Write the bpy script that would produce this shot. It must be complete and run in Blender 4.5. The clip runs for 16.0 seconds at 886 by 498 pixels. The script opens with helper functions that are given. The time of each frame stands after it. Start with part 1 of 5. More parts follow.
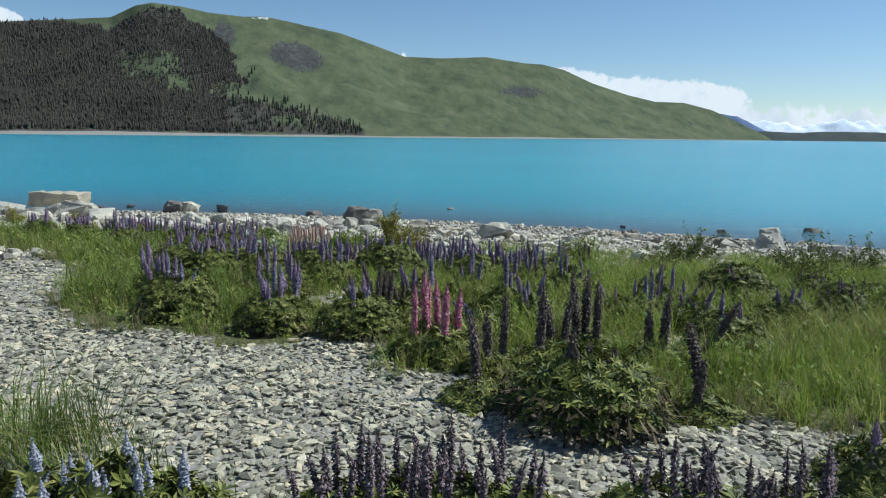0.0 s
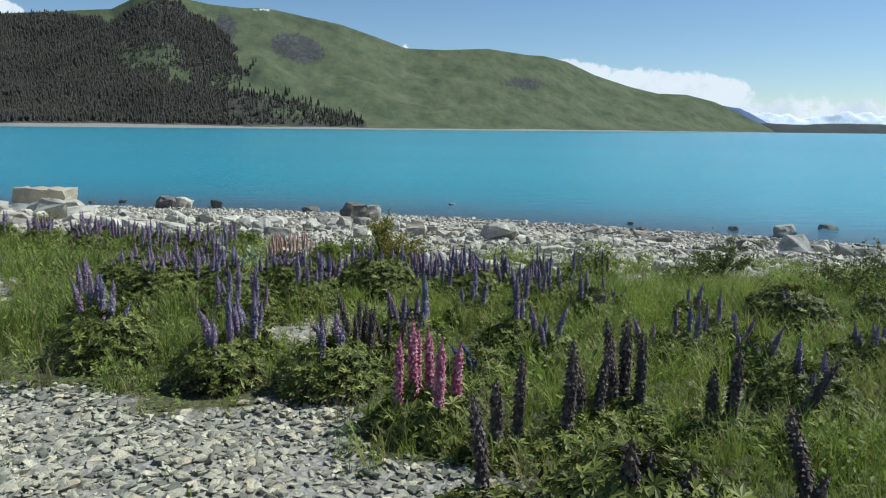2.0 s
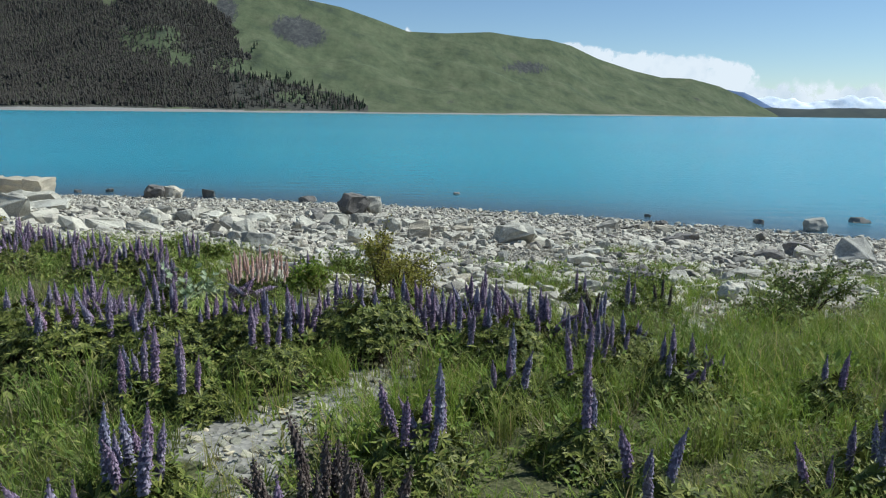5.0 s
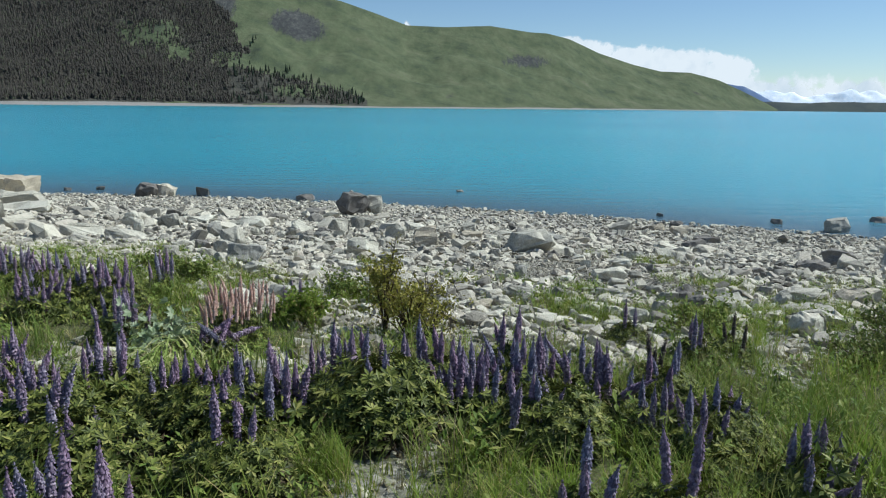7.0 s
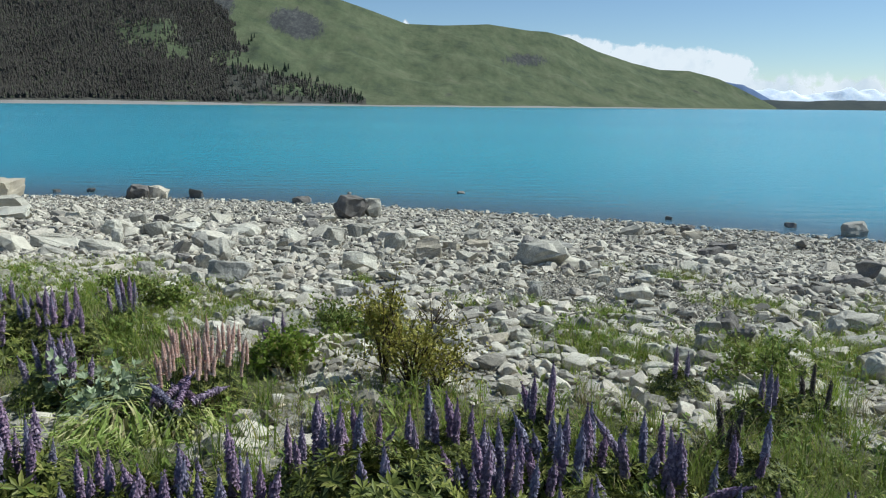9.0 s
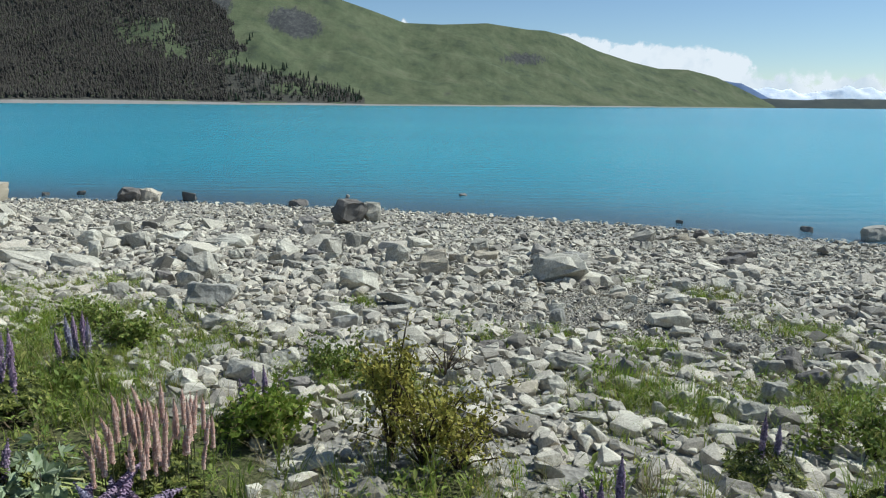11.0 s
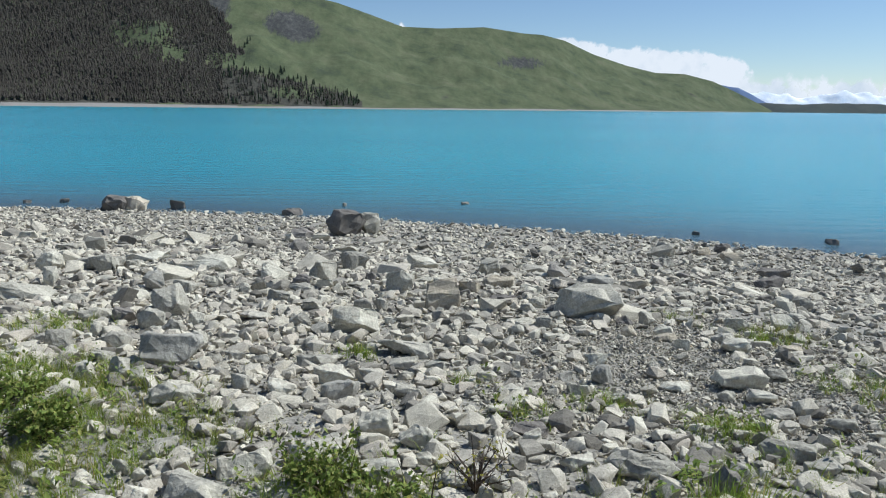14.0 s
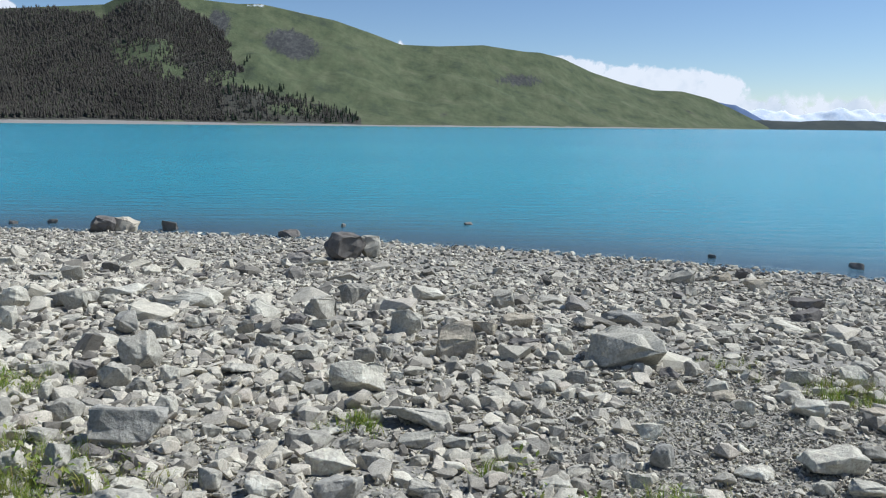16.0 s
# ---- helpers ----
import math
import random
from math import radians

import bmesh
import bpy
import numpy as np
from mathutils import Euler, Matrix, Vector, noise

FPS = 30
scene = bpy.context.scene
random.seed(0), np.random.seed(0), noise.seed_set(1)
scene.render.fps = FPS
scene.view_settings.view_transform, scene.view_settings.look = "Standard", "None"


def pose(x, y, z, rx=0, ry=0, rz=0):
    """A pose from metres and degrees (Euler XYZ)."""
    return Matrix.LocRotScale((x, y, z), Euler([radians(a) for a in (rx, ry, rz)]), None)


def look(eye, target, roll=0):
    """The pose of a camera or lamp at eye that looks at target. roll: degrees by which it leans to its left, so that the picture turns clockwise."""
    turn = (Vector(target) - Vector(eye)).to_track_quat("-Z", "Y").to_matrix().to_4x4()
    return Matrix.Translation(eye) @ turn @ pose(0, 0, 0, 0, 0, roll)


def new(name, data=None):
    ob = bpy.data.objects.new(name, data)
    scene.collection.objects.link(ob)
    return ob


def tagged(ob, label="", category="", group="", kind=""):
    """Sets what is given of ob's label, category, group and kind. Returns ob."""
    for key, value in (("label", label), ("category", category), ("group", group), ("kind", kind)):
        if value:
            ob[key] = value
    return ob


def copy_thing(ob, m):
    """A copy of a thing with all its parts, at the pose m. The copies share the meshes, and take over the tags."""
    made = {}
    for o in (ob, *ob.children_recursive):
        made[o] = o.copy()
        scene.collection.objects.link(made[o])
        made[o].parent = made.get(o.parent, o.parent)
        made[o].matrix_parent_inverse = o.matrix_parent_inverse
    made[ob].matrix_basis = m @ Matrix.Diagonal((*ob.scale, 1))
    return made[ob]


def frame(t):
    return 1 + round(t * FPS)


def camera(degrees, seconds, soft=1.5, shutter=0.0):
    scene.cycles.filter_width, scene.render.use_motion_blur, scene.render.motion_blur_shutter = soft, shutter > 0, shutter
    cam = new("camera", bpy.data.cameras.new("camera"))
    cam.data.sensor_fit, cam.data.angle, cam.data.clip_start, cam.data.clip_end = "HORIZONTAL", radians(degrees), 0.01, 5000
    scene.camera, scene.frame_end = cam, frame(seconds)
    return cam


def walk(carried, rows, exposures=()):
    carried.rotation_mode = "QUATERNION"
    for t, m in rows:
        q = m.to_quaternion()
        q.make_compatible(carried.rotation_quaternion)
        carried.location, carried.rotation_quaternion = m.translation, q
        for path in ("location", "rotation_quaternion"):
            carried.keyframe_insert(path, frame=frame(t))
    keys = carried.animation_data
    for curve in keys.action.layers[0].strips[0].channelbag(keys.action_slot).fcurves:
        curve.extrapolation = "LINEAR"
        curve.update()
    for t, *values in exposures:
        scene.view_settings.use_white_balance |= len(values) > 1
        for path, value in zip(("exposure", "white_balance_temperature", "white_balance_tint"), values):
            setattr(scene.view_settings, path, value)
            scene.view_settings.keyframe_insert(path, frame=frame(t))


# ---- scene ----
cam = camera(64.2, 16.0, soft=1.15)
PATH = [
    (0.0, (0.197, 0.290, 4.440), (0.206, 5.227, 3.653), 0.59),
    (0.5, (0.204, 0.590, 4.451), (0.210, 5.527, 3.655), 0.56),
    (1.0, (0.212, 0.889, 4.465), (0.215, 5.823, 3.659), 0.54),
    (1.5, (0.224, 1.208, 4.478), (0.224, 6.139, 3.655), 0.55),
    (2.0, (0.237, 1.536, 4.486), (0.234, 6.465, 3.645), 0.57),
    (2.5, (0.240, 1.880, 4.493), (0.234, 6.805, 3.633), 0.56),
    (3.0, (0.230, 2.233, 4.504), (0.220, 7.155, 3.625), 0.56),
    (3.5, (0.207, 2.586, 4.516), (0.193, 7.505, 3.618), 0.61),
    (4.0, (0.185, 2.930, 4.529), (0.167, 7.845, 3.612), 0.63),
    (6.5, (-0.026, 4.689, 4.550), (-0.038, 9.592, 3.571), 0.60),
    (7.0, (-0.074, 4.983, 4.568), (-0.085, 9.885, 3.581), 0.60),
    (7.5, (-0.116, 5.284, 4.583), (-0.125, 10.184, 3.590), 0.62),
    (8.0, (-0.135, 5.567, 4.586), (-0.141, 10.467, 3.592), 0.61),
    (8.5, (-0.149, 5.833, 4.592), (-0.154, 10.733, 3.597), 0.59),
    (9.0, (-0.167, 6.094, 4.599), (-0.171, 10.994, 3.602), 0.57),
    (11.5, (-0.332, 7.504, 4.626), (-0.326, 12.402, 3.623), 0.47),
    (12.0, (-0.348, 7.787, 4.631), (-0.339, 12.685, 3.628), 0.49),
    (12.5, (-0.369, 8.069, 4.636), (-0.355, 12.967, 3.632), 0.54),
    (13.0, (-0.409, 8.340, 4.641), (-0.391, 13.239, 3.639), 0.59),
    (13.5, (-0.454, 8.616, 4.644), (-0.434, 13.517, 3.650), 0.61),
    (14.0, (-0.494, 8.895, 4.644), (-0.471, 13.799, 3.666), 0.60),
    (14.5, (-0.540, 9.193, 4.644), (-0.514, 14.101, 3.688), 0.60),
    (15.0, (-0.595, 9.518, 4.646), (-0.566, 14.430, 3.715), 0.64),
    (15.5, (-0.638, 9.861, 4.653), (-0.608, 14.779, 3.755), 0.62),
    (16.0, (-0.676, 10.196, 4.660), (-0.645, 15.121, 3.797), 0.59),
]
walk(cam, [(t, look(eye, target, roll)) for t, eye, target, roll in PATH], exposures=[(0.0, 0.0, 5740, 4), (8.0, 0.0, 5780, 4), (12.5, 0.0, 5860, 6), (16.0, 0.0, 5750, 10)])

# ---- sky, sun and exposure ----
SUN_AZ, SUN_EL = 74.0, 52.0          # degrees clockwise from +y, and above the horizon
world = bpy.data.worlds.new("sky")
scene.world = world
world.use_nodes = True
wt = world.node_tree
sky = wt.nodes.new("ShaderNodeTexSky")
sky.sky_type, sky.sun_disc = "NISHITA", False
sky.sun_elevation, sky.sun_rotation = radians(SUN_EL), radians(SUN_AZ)
sky.altitude, sky.air_density, sky.dust_density, sky.ozone_density = 700, 1.0, 0.05, 2.5
wt.links.new(sky.outputs[0], wt.nodes["Background"].inputs[0])
wt.nodes["Background"].inputs[1].default_value = 0.092
sun = new("sun", bpy.data.lights.new("sun", "SUN"))
sun.data.energy, sun.data.angle, sun.data.color = 5.0, radians(0.6), (1.0, 0.97, 0.90)
to_sun = Vector((math.sin(radians(SUN_AZ)) * math.cos(radians(SUN_EL)), math.cos(radians(SUN_AZ)) * math.cos(radians(SUN_EL)), math.sin(radians(SUN_EL))))
sun.matrix_world = look(to_sun * 60, (0, 0, 0))

# ---- materials ----
def material(name, rough=0.8, spec=0.3):
    m = bpy.data.materials.new(name)
    m.use_nodes = True
    b = m.node_tree.nodes["Principled BSDF"]
    b.inputs["Roughness"].default_value = rough
    b.inputs["Specular IOR Level"].default_value = spec
    return m, m.node_tree, b


def node(tree, kind, **values):
    n = tree.nodes.new(kind)
    for key, value in values.items():
        n.inputs[key.replace("_", " ")].default_value = value
    return n


def ramp(tree, source, stops):
    r = tree.nodes.new("ShaderNodeValToRGB")
    e = r.color_ramp.elements
    while len(e) < len(stops):
        e.new(0.5)
    for k, (at, c) in zip(e, stops):
        k.position, k.color = at, (*c, 1)
    tree.links.new(source, r.inputs[0])
    return r.outputs[0]


def mix(tree, fac, a, b, blend="MIX"):
    n = tree.nodes.new("ShaderNodeMix")
    n.data_type, n.blend_type = "RGBA", blend
    for value, socket in ((fac, n.inputs[0]), (a, n.inputs[6]), (b, n.inputs[7])):
        if isinstance(value, (int, float)):
            socket.default_value = value
        elif isinstance(value, tuple):
            socket.default_value = (*value, 1)
        else:
            tree.links.new(value, socket)
    return n.outputs[2]


def noise_of(tree, scale, detail=5.0, rough=0.6, stretch=None, coord="Object"):
    c = tree.nodes.new("ShaderNodeTexCoord").outputs[coord]
    if stretch:
        mp = tree.nodes.new("ShaderNodeMapping")
        mp.inputs["Scale"].default_value = stretch
        tree.links.new(c, mp.inputs[0])
        c = mp.outputs[0]
    n = node(tree, "ShaderNodeTexNoise", Scale=scale, Detail=detail, Roughness=rough)
    tree.links.new(c, n.inputs["Vector"])
    return n.outputs["Fac"]


def bump(tree, b, height, strength, distance):
    n = node(tree, "ShaderNodeBump", Strength=strength, Distance=distance)
    tree.links.new(height, n.inputs["Height"])
    tree.links.new(n.outputs[0], b.inputs["Normal"])


def stone_material(name, tones, rough=0.85, grain=60.0, patch=5.0, relief=0.010, island=True, lichen=0.0, worn=0.0):
    m, t, b = material(name, rough, 0.25)
    if island:
        pick = t.nodes.new("ShaderNodeNewGeometry").outputs["Random Per Island"]
    else:
        pick = t.nodes.new("ShaderNodeObjectInfo").outputs["Random"]
    c = ramp(t, pick, tones)
    fine, broad = noise_of(t, grain), noise_of(t, patch, 6, 0.65)
    c = mix(t, 0.6, c, ramp(t, fine, [(0.3, (0.28, 0.28, 0.28)), (0.7, (0.76, 0.76, 0.76))]), "OVERLAY")
    c = mix(t, 0.5, c, ramp(t, broad, [(0.32, (0.30, 0.30, 0.29)), (0.68, (0.70, 0.70, 0.68))]), "OVERLAY")
    if lichen:
        c = mix(t, ramp(t, noise_of(t, 9.0, 8, 0.7), [(0.56, (0, 0, 0)), (0.66, (lichen, lichen, lichen))]), c, (0.34, 0.33, 0.20))
    t.links.new(c, b.inputs["Base Color"])
    n = t.nodes.new("ShaderNodeMath")
    n.operation = "ADD"
    t.links.new(fine, n.inputs[0])
    t.links.new(broad, n.inputs[1])
    bump(t, b, n.outputs[0], 0.7, relief)
    if worn:
        soft_edge = node(t, "ShaderNodeBevel", Radius=worn)
        soft_edge.samples = 4
        t.links.new(soft_edge.outputs[0], b.inputs["Normal"].links[0].from_node.inputs["Normal"])
    return m


def leaf_material(name, tones, rough=0.5, through_light=0.25, patch=8.0, drift=None, dry=0.0):
    m, t, b = material(name, rough, 0.12)
    c = ramp(t, t.nodes.new("ShaderNodeNewGeometry").outputs["Random Per Island"], tones)
    c = mix(t, 0.55, c, ramp(t, noise_of(t, patch, 4), [(0.3, (0.38, 0.38, 0.35)), (0.7, (0.66, 0.68, 0.62))]), "OVERLAY")
    if dry:
        c = mix(t, ramp(t, noise_of(t, 1.1, 5, 0.6), [(0.46, (0, 0, 0)), (0.68, (dry, dry, dry))]), c, (0.300, 0.255, 0.100))
        c = mix(t, ramp(t, noise_of(t, 0.8, 4, 0.6, (1, 1.3, 2)), [(0.30, (0.55, 0.55, 0.55)), (0.48, (0, 0, 0))]), c, (0.075, 0.125, 0.022))
    if drift:
        c = mix(t, 1.0, c, ramp(t, t.nodes.new("ShaderNodeObjectInfo").outputs["Random"], drift), "MULTIPLY")
    t.links.new(c, b.inputs["Base Color"])
    tr = t.nodes.new("ShaderNodeBsdfTranslucent")
    t.links.new(c, tr.inputs[0])
    mx = t.nodes.new("ShaderNodeMixShader")
    mx.inputs[0].default_value = through_light
    t.links.new(b.outputs[0], mx.inputs[1])
    t.links.new(tr.outputs[0], mx.inputs[2])
    t.links.new(mx.outputs[0], t.nodes["Material Output"].inputs[0])
    return m


GREYWACKE = [(0.0, (0.145, 0.130, 0.106)), (0.12, (0.235, 0.211, 0.170)), (0.30, (0.400, 0.360, 0.290)), (0.55, (0.500, 0.453, 0.358)), (0.8, (0.565, 0.512, 0.404)), (0.93, (0.425, 0.370, 0.296)), (1.0, (0.605, 0.549, 0.436))]
M_stone = stone_material("weathered_greywacke", GREYWACKE, grain=70, patch=7, worn=0.010)
M_rock = stone_material("single_greywacke", GREYWACKE, grain=70, patch=7, island=False, worn=0.016)
M_shingle = stone_material("grey_shingle", [(0.0, (0.149, 0.144, 0.110)), (0.4, (0.321, 0.300, 0.222)), (0.75, (0.435, 0.401, 0.293)), (0.9, (0.484, 0.399, 0.269)), (1.0, (0.568, 0.516, 0.376))], grain=90, patch=9, relief=0.003, worn=0.004)
M_shingle_single = stone_material("single_shingle", [(0.0, (0.149, 0.144, 0.110)), (0.4, (0.321, 0.300, 0.222)), (0.75, (0.435, 0.401, 0.293)), (0.9, (0.484, 0.399, 0.269)), (1.0, (0.568, 0.516, 0.376))], grain=90, patch=9, relief=0.003, worn=0.004, island=False)
M_boulder = stone_material("pale_greywacke", [(0.0, (0.423, 0.389, 0.315)), (0.5, (0.497, 0.459, 0.369)), (1.0, (0.583, 0.534, 0.429))], grain=35, patch=2.6, relief=0.02, island=False, worn=0.02, lichen=0.12)
M_boulder_dark = stone_material("dark_greywacke", [(0.0, (0.154, 0.138, 0.120)), (0.6, (0.226, 0.201, 0.172)), (1.0, (0.297, 0.270, 0.230))], grain=35, patch=3.0, relief=0.02, island=False, worn=0.02)
M_boulder_grey = stone_material("grey_greywacke", [(0.0, (0.318, 0.293, 0.240)), (0.5, (0.387, 0.356, 0.290)), (1.0, (0.451, 0.413, 0.336))], grain=35, patch=2.6, relief=0.02, island=False, worn=0.02, lichen=0.12)
M_boulder_blue = stone_material("blue_grey_greywacke", [(0.0, (0.300, 0.282, 0.242)), (1.0, (0.385, 0.358, 0.302))], grain=30, patch=2.6, relief=0.015, island=False, worn=0.02)
M_boulder_tan = stone_material("tan_sandstone", [(0.0, (0.395, 0.337, 0.250)), (1.0, (0.504, 0.438, 0.335))], grain=30, patch=2.2, relief=0.02, island=False, worn=0.02, lichen=0.4)


def ground_material():
    m, t, b = material("stony_soil_and_silt", 0.95, 0.15)
    at = t.nodes.new("ShaderNodeAttribute")
    at.attribute_name = "growth"
    c = t.nodes.new("ShaderNodeTexCoord").outputs["Object"]
    v = node(t, "ShaderNodeTexVoronoi", Scale=26.0)
    t.links.new(c, v.inputs["Vector"])
    pebble = ramp(t, v.outputs["Color"], [(0.0, (0.190, 0.176, 0.150)), (0.6, (0.340, 0.314, 0.264)), (1.0, (0.450, 0.418, 0.350))])
    silt = ramp(t, noise_of(t, 3.0, 8, 0.7), [(0.3, (0.180, 0.166, 0.138)), (0.7, (0.300, 0.278, 0.234))])
    stony = mix(t, 0.55, silt, pebble)
    litter = ramp(t, noise_of(t, 45.0, 9, 0.8), [(0.32, (0.030, 0.034, 0.014)), (0.5, (0.080, 0.085, 0.034)), (0.62, (0.16, 0.14, 0.075)), (0.75, (0.27, 0.235, 0.14))])
    edge = ramp(t, noise_of(t, 5.0, 8, 0.7), [(0.35, (0, 0, 0)), (0.65, (1, 1, 1))])
    add = t.nodes.new("ShaderNodeMath")
    add.operation = "MULTIPLY_ADD"
    t.links.new(edge, add.inputs[0])
    add.inputs[1].default_value = 0.6
    t.links.new(at.outputs["Fac"], add.inputs[2])
    fac = ramp(t, add.outputs[0], [(0.62, (0, 0, 0)), (0.85, (1, 1, 1))])
    t.links.new(mix(t, fac, stony, litter), b.inputs["Base Color"])
    bump(t, b, v.outputs["Distance"], 0.8, 0.02)
    return m


def water_material():
    m, t, b = material("glacial_turquoise_water", 0.20, 0.5)
    b.inputs["IOR"].default_value = 1.33
    at = t.nodes.new("ShaderNodeAttribute")
    at.attribute_name = "shallow"
    deep = ramp(t, noise_of(t, 0.004, 3, 0.5, (1, 2.5, 1)), [(0.35, (0.035, 0.256, 0.336)), (0.65, (0.062, 0.332, 0.396))])
    c = mix(t, at.outputs["Fac"], deep, (0.150, 0.215, 0.275))
    t.links.new(c, b.inputs["Base Color"])
    h = t.nodes.new("ShaderNodeMath")
    h.operation = "MULTIPLY_ADD"
    t.links.new(noise_of(t, 3.2, 4, 0.6, (0.45, 1.5, 1)), h.inputs[0])
    h.inputs[1].default_value = 0.35
    t.links.new(noise_of(t, 0.7, 3, 0.5, (0.4, 1.6, 1)), h.inputs[2])
    bump(t, b, h.outputs[0], 1.0, 0.22)
    clear = t.nodes.new("ShaderNodeBsdfTransparent")
    clear.inputs[0].default_value = (0.62, 0.80, 0.86, 1)
    mx = t.nodes.new("ShaderNodeMixShader")
    f = t.nodes.new("ShaderNodeMath")
    f.operation = "MULTIPLY"
    t.links.new(at.outputs["Fac"], f.inputs[0])
    f.inputs[1].default_value = 0.45
    t.links.new(f.outputs[0], mx.inputs[0])
    t.links.new(b.outputs[0], mx.inputs[1])
    t.links.new(clear.outputs[0], mx.inputs[2])
    t.links.new(mx.outputs[0], t.nodes["Material Output"].inputs[0])
    return m


def hill_material():
    m, t, b = material("tussock_and_grass_hillside", 0.95, 0.1)
    # a little extra blue in the grass tones stands in for haze
    grass = ramp(t, noise_of(t, 0.012, 9, 0.68), [(0.28, (0.054, 0.064, 0.046)), (0.45, (0.088, 0.105, 0.056)), (0.60, (0.118, 0.129, 0.072)), (0.8, (0.166, 0.150, 0.105))])
    streak = ramp(t, noise_of(t, 0.05, 8, 0.78, (1, 0.35, 0.35)), [(0.32, (0.26, 0.27, 0.27)), (0.7, (0.68, 0.68, 0.64))])
    grass = mix(t, 0.38, grass, streak, "OVERLAY")
    c = grass
    for name, colour in (("wood", (0.072, 0.068, 0.056)), ("scree", (0.070, 0.064, 0.066)), ("snow", (0.75, 0.78, 0.82)), ("strand", (0.27, 0.25, 0.225))):
        at = t.nodes.new("ShaderNodeAttribute")
        at.attribute_name = name
        a = t.nodes.new("ShaderNodeMath")
        a.operation = "MULTIPLY_ADD"
        t.links.new(noise_of(t, 0.045 if name == "scree" else 0.06, 9, 0.8, (1.6, 0.3, 0.3) if name == "scree" else None), a.inputs[0])
        a.inputs[1].default_value = 1.1 if name == "scree" else 0.7
        t.links.new(at.outputs["Fac"], a.inputs[2])
        if name == "scree":
            colour = ramp(t, noise_of(t, 0.09, 8, 0.75, (1.0, 0.35, 0.9)), [(0.36, (0.040, 0.041, 0.042)), (0.52, (0.066, 0.066, 0.062)), (0.66, (0.105, 0.102, 0.090))])
        elif name == "wood":
            colour = ramp(t, noise_of(t, 0.05, 6, 0.7), [(0.35, (0.050, 0.052, 0.042)), (0.65, (0.090, 0.082, 0.066))])
        c = mix(t, ramp(t, a.outputs[0], [(0.80, (0, 0, 0)), (0.92, (1, 1, 1))]), c, colour)
    t.links.new(c, b.inputs["Base Color"])
    bump(t, b, noise_of(t, 0.03, 8, 0.7), 0.5, 8.0)
    return m


def plain_noise(name, a, c, scale, rough=0.9, relief=0.0, stretch=None):
    m, t, b = material(name, rough, 0.2)
    n = noise_of(t, scale, 8, 0.7, stretch)
    t.links.new(ramp(t, n, [(0.35, a), (0.65, c)]), b.inputs["Base Color"])
    if relief:
        bump(t, b, n, 0.7, relief)
    return m


M_ground, M_water, M_hill = ground_material(), water_material(), hill_material()
M_conifer = leaf_material("dark_conifer_needles", [(0.0, (0.056, 0.052, 0.048)), (0.5, (0.083, 0.074, 0.067)), (0.8, (0.103, 0.090, 0.078)), (1.0, (0.087, 0.099, 0.063))], 0.95, 0.4, 0.006)
M_fir = leaf_material("green_fir_needles", [(0.0, (0.052, 0.066, 0.046)), (0.7, (0.072, 0.086, 0.056)), (1.0, (0.100, 0.108, 0.066))], 0.95, 0.3, 0.02)
M_bark = plain_noise("grey_bark", (0.06, 0.045, 0.035), (0.14, 0.11, 0.09), 20, 0.95, 0.01)
M_far_land = plain_noise("far_dark_land", (0.035, 0.045, 0.045), (0.06, 0.07, 0.06), 0.01)
# the blue of distance haze is put into this mountain's base colour
M_blue_hill = plain_noise("far_bluish_range", (0.10, 0.15, 0.26), (0.13, 0.18, 0.30), 0.006)
M_snow = plain_noise("snowy_range", (0.60, 0.67, 0.77), (0.93, 0.94, 0.96), 0.012, 0.8, 3.0)
# random near-black and pale leaflets imitate shaded gaps and lit tips in the mounds
GREEN_LEAF = [(0.0, (0.034, 0.043, 0.011)), (0.4, (0.078, 0.094, 0.021)), (0.8, (0.172, 0.184, 0.041)), (1.0, (0.300, 0.281, 0.089))]
M_lupin_leaf = leaf_material("lupin_leaf_green", GREEN_LEAF, 0.45, 0.10, 9.0)
M_grass = leaf_material("meadow_grass_green", [(0.0, (0.145, 0.212, 0.030)), (0.5, (0.225, 0.305, 0.046)), (0.85, (0.300, 0.345, 0.062)), (0.95, (0.430, 0.370, 0.125)), (1.0, (0.600, 0.440, 0.220))], 0.5, 0.45, 2.5, None, 0.6)
M_dry_grass = leaf_material("dry_straw_grass", [(0.0, (0.250, 0.200, 0.102)), (0.6, (0.362, 0.300, 0.168)), (1.0, (0.150, 0.175, 0.060))], 0.6, 0.25, 4.0)
M_strap = leaf_material("pale_strap_leaf", [(0.0, (0.20, 0.28, 0.06)), (0.6, (0.40, 0.44, 0.14)), (1.0, (0.60, 0.55, 0.28))], 0.5, 0.3, 4.0)
M_weed = leaf_material("low_weed_leaf", [(0.0, (0.111, 0.163, 0.034)), (0.6, (0.201, 0.247, 0.055)), (1.0, (0.312, 0.298, 0.091))], 0.5, 0.25, 5.0)
M_broom = leaf_material("olive_shrub_leaf", [(0.0, (0.188, 0.181, 0.036)), (0.6, (0.323, 0.292, 0.060)), (1.0, (0.457, 0.376, 0.096))], 0.5, 0.25, 6.0)
M_tussock = leaf_material("deep_green_grass", [(0.0, (0.075, 0.110, 0.022)), (0.6, (0.135, 0.190, 0.036)), (0.9, (0.230, 0.270, 0.070)), (1.0, (0.380, 0.330, 0.150))], 0.5, 0.3, 2.5)
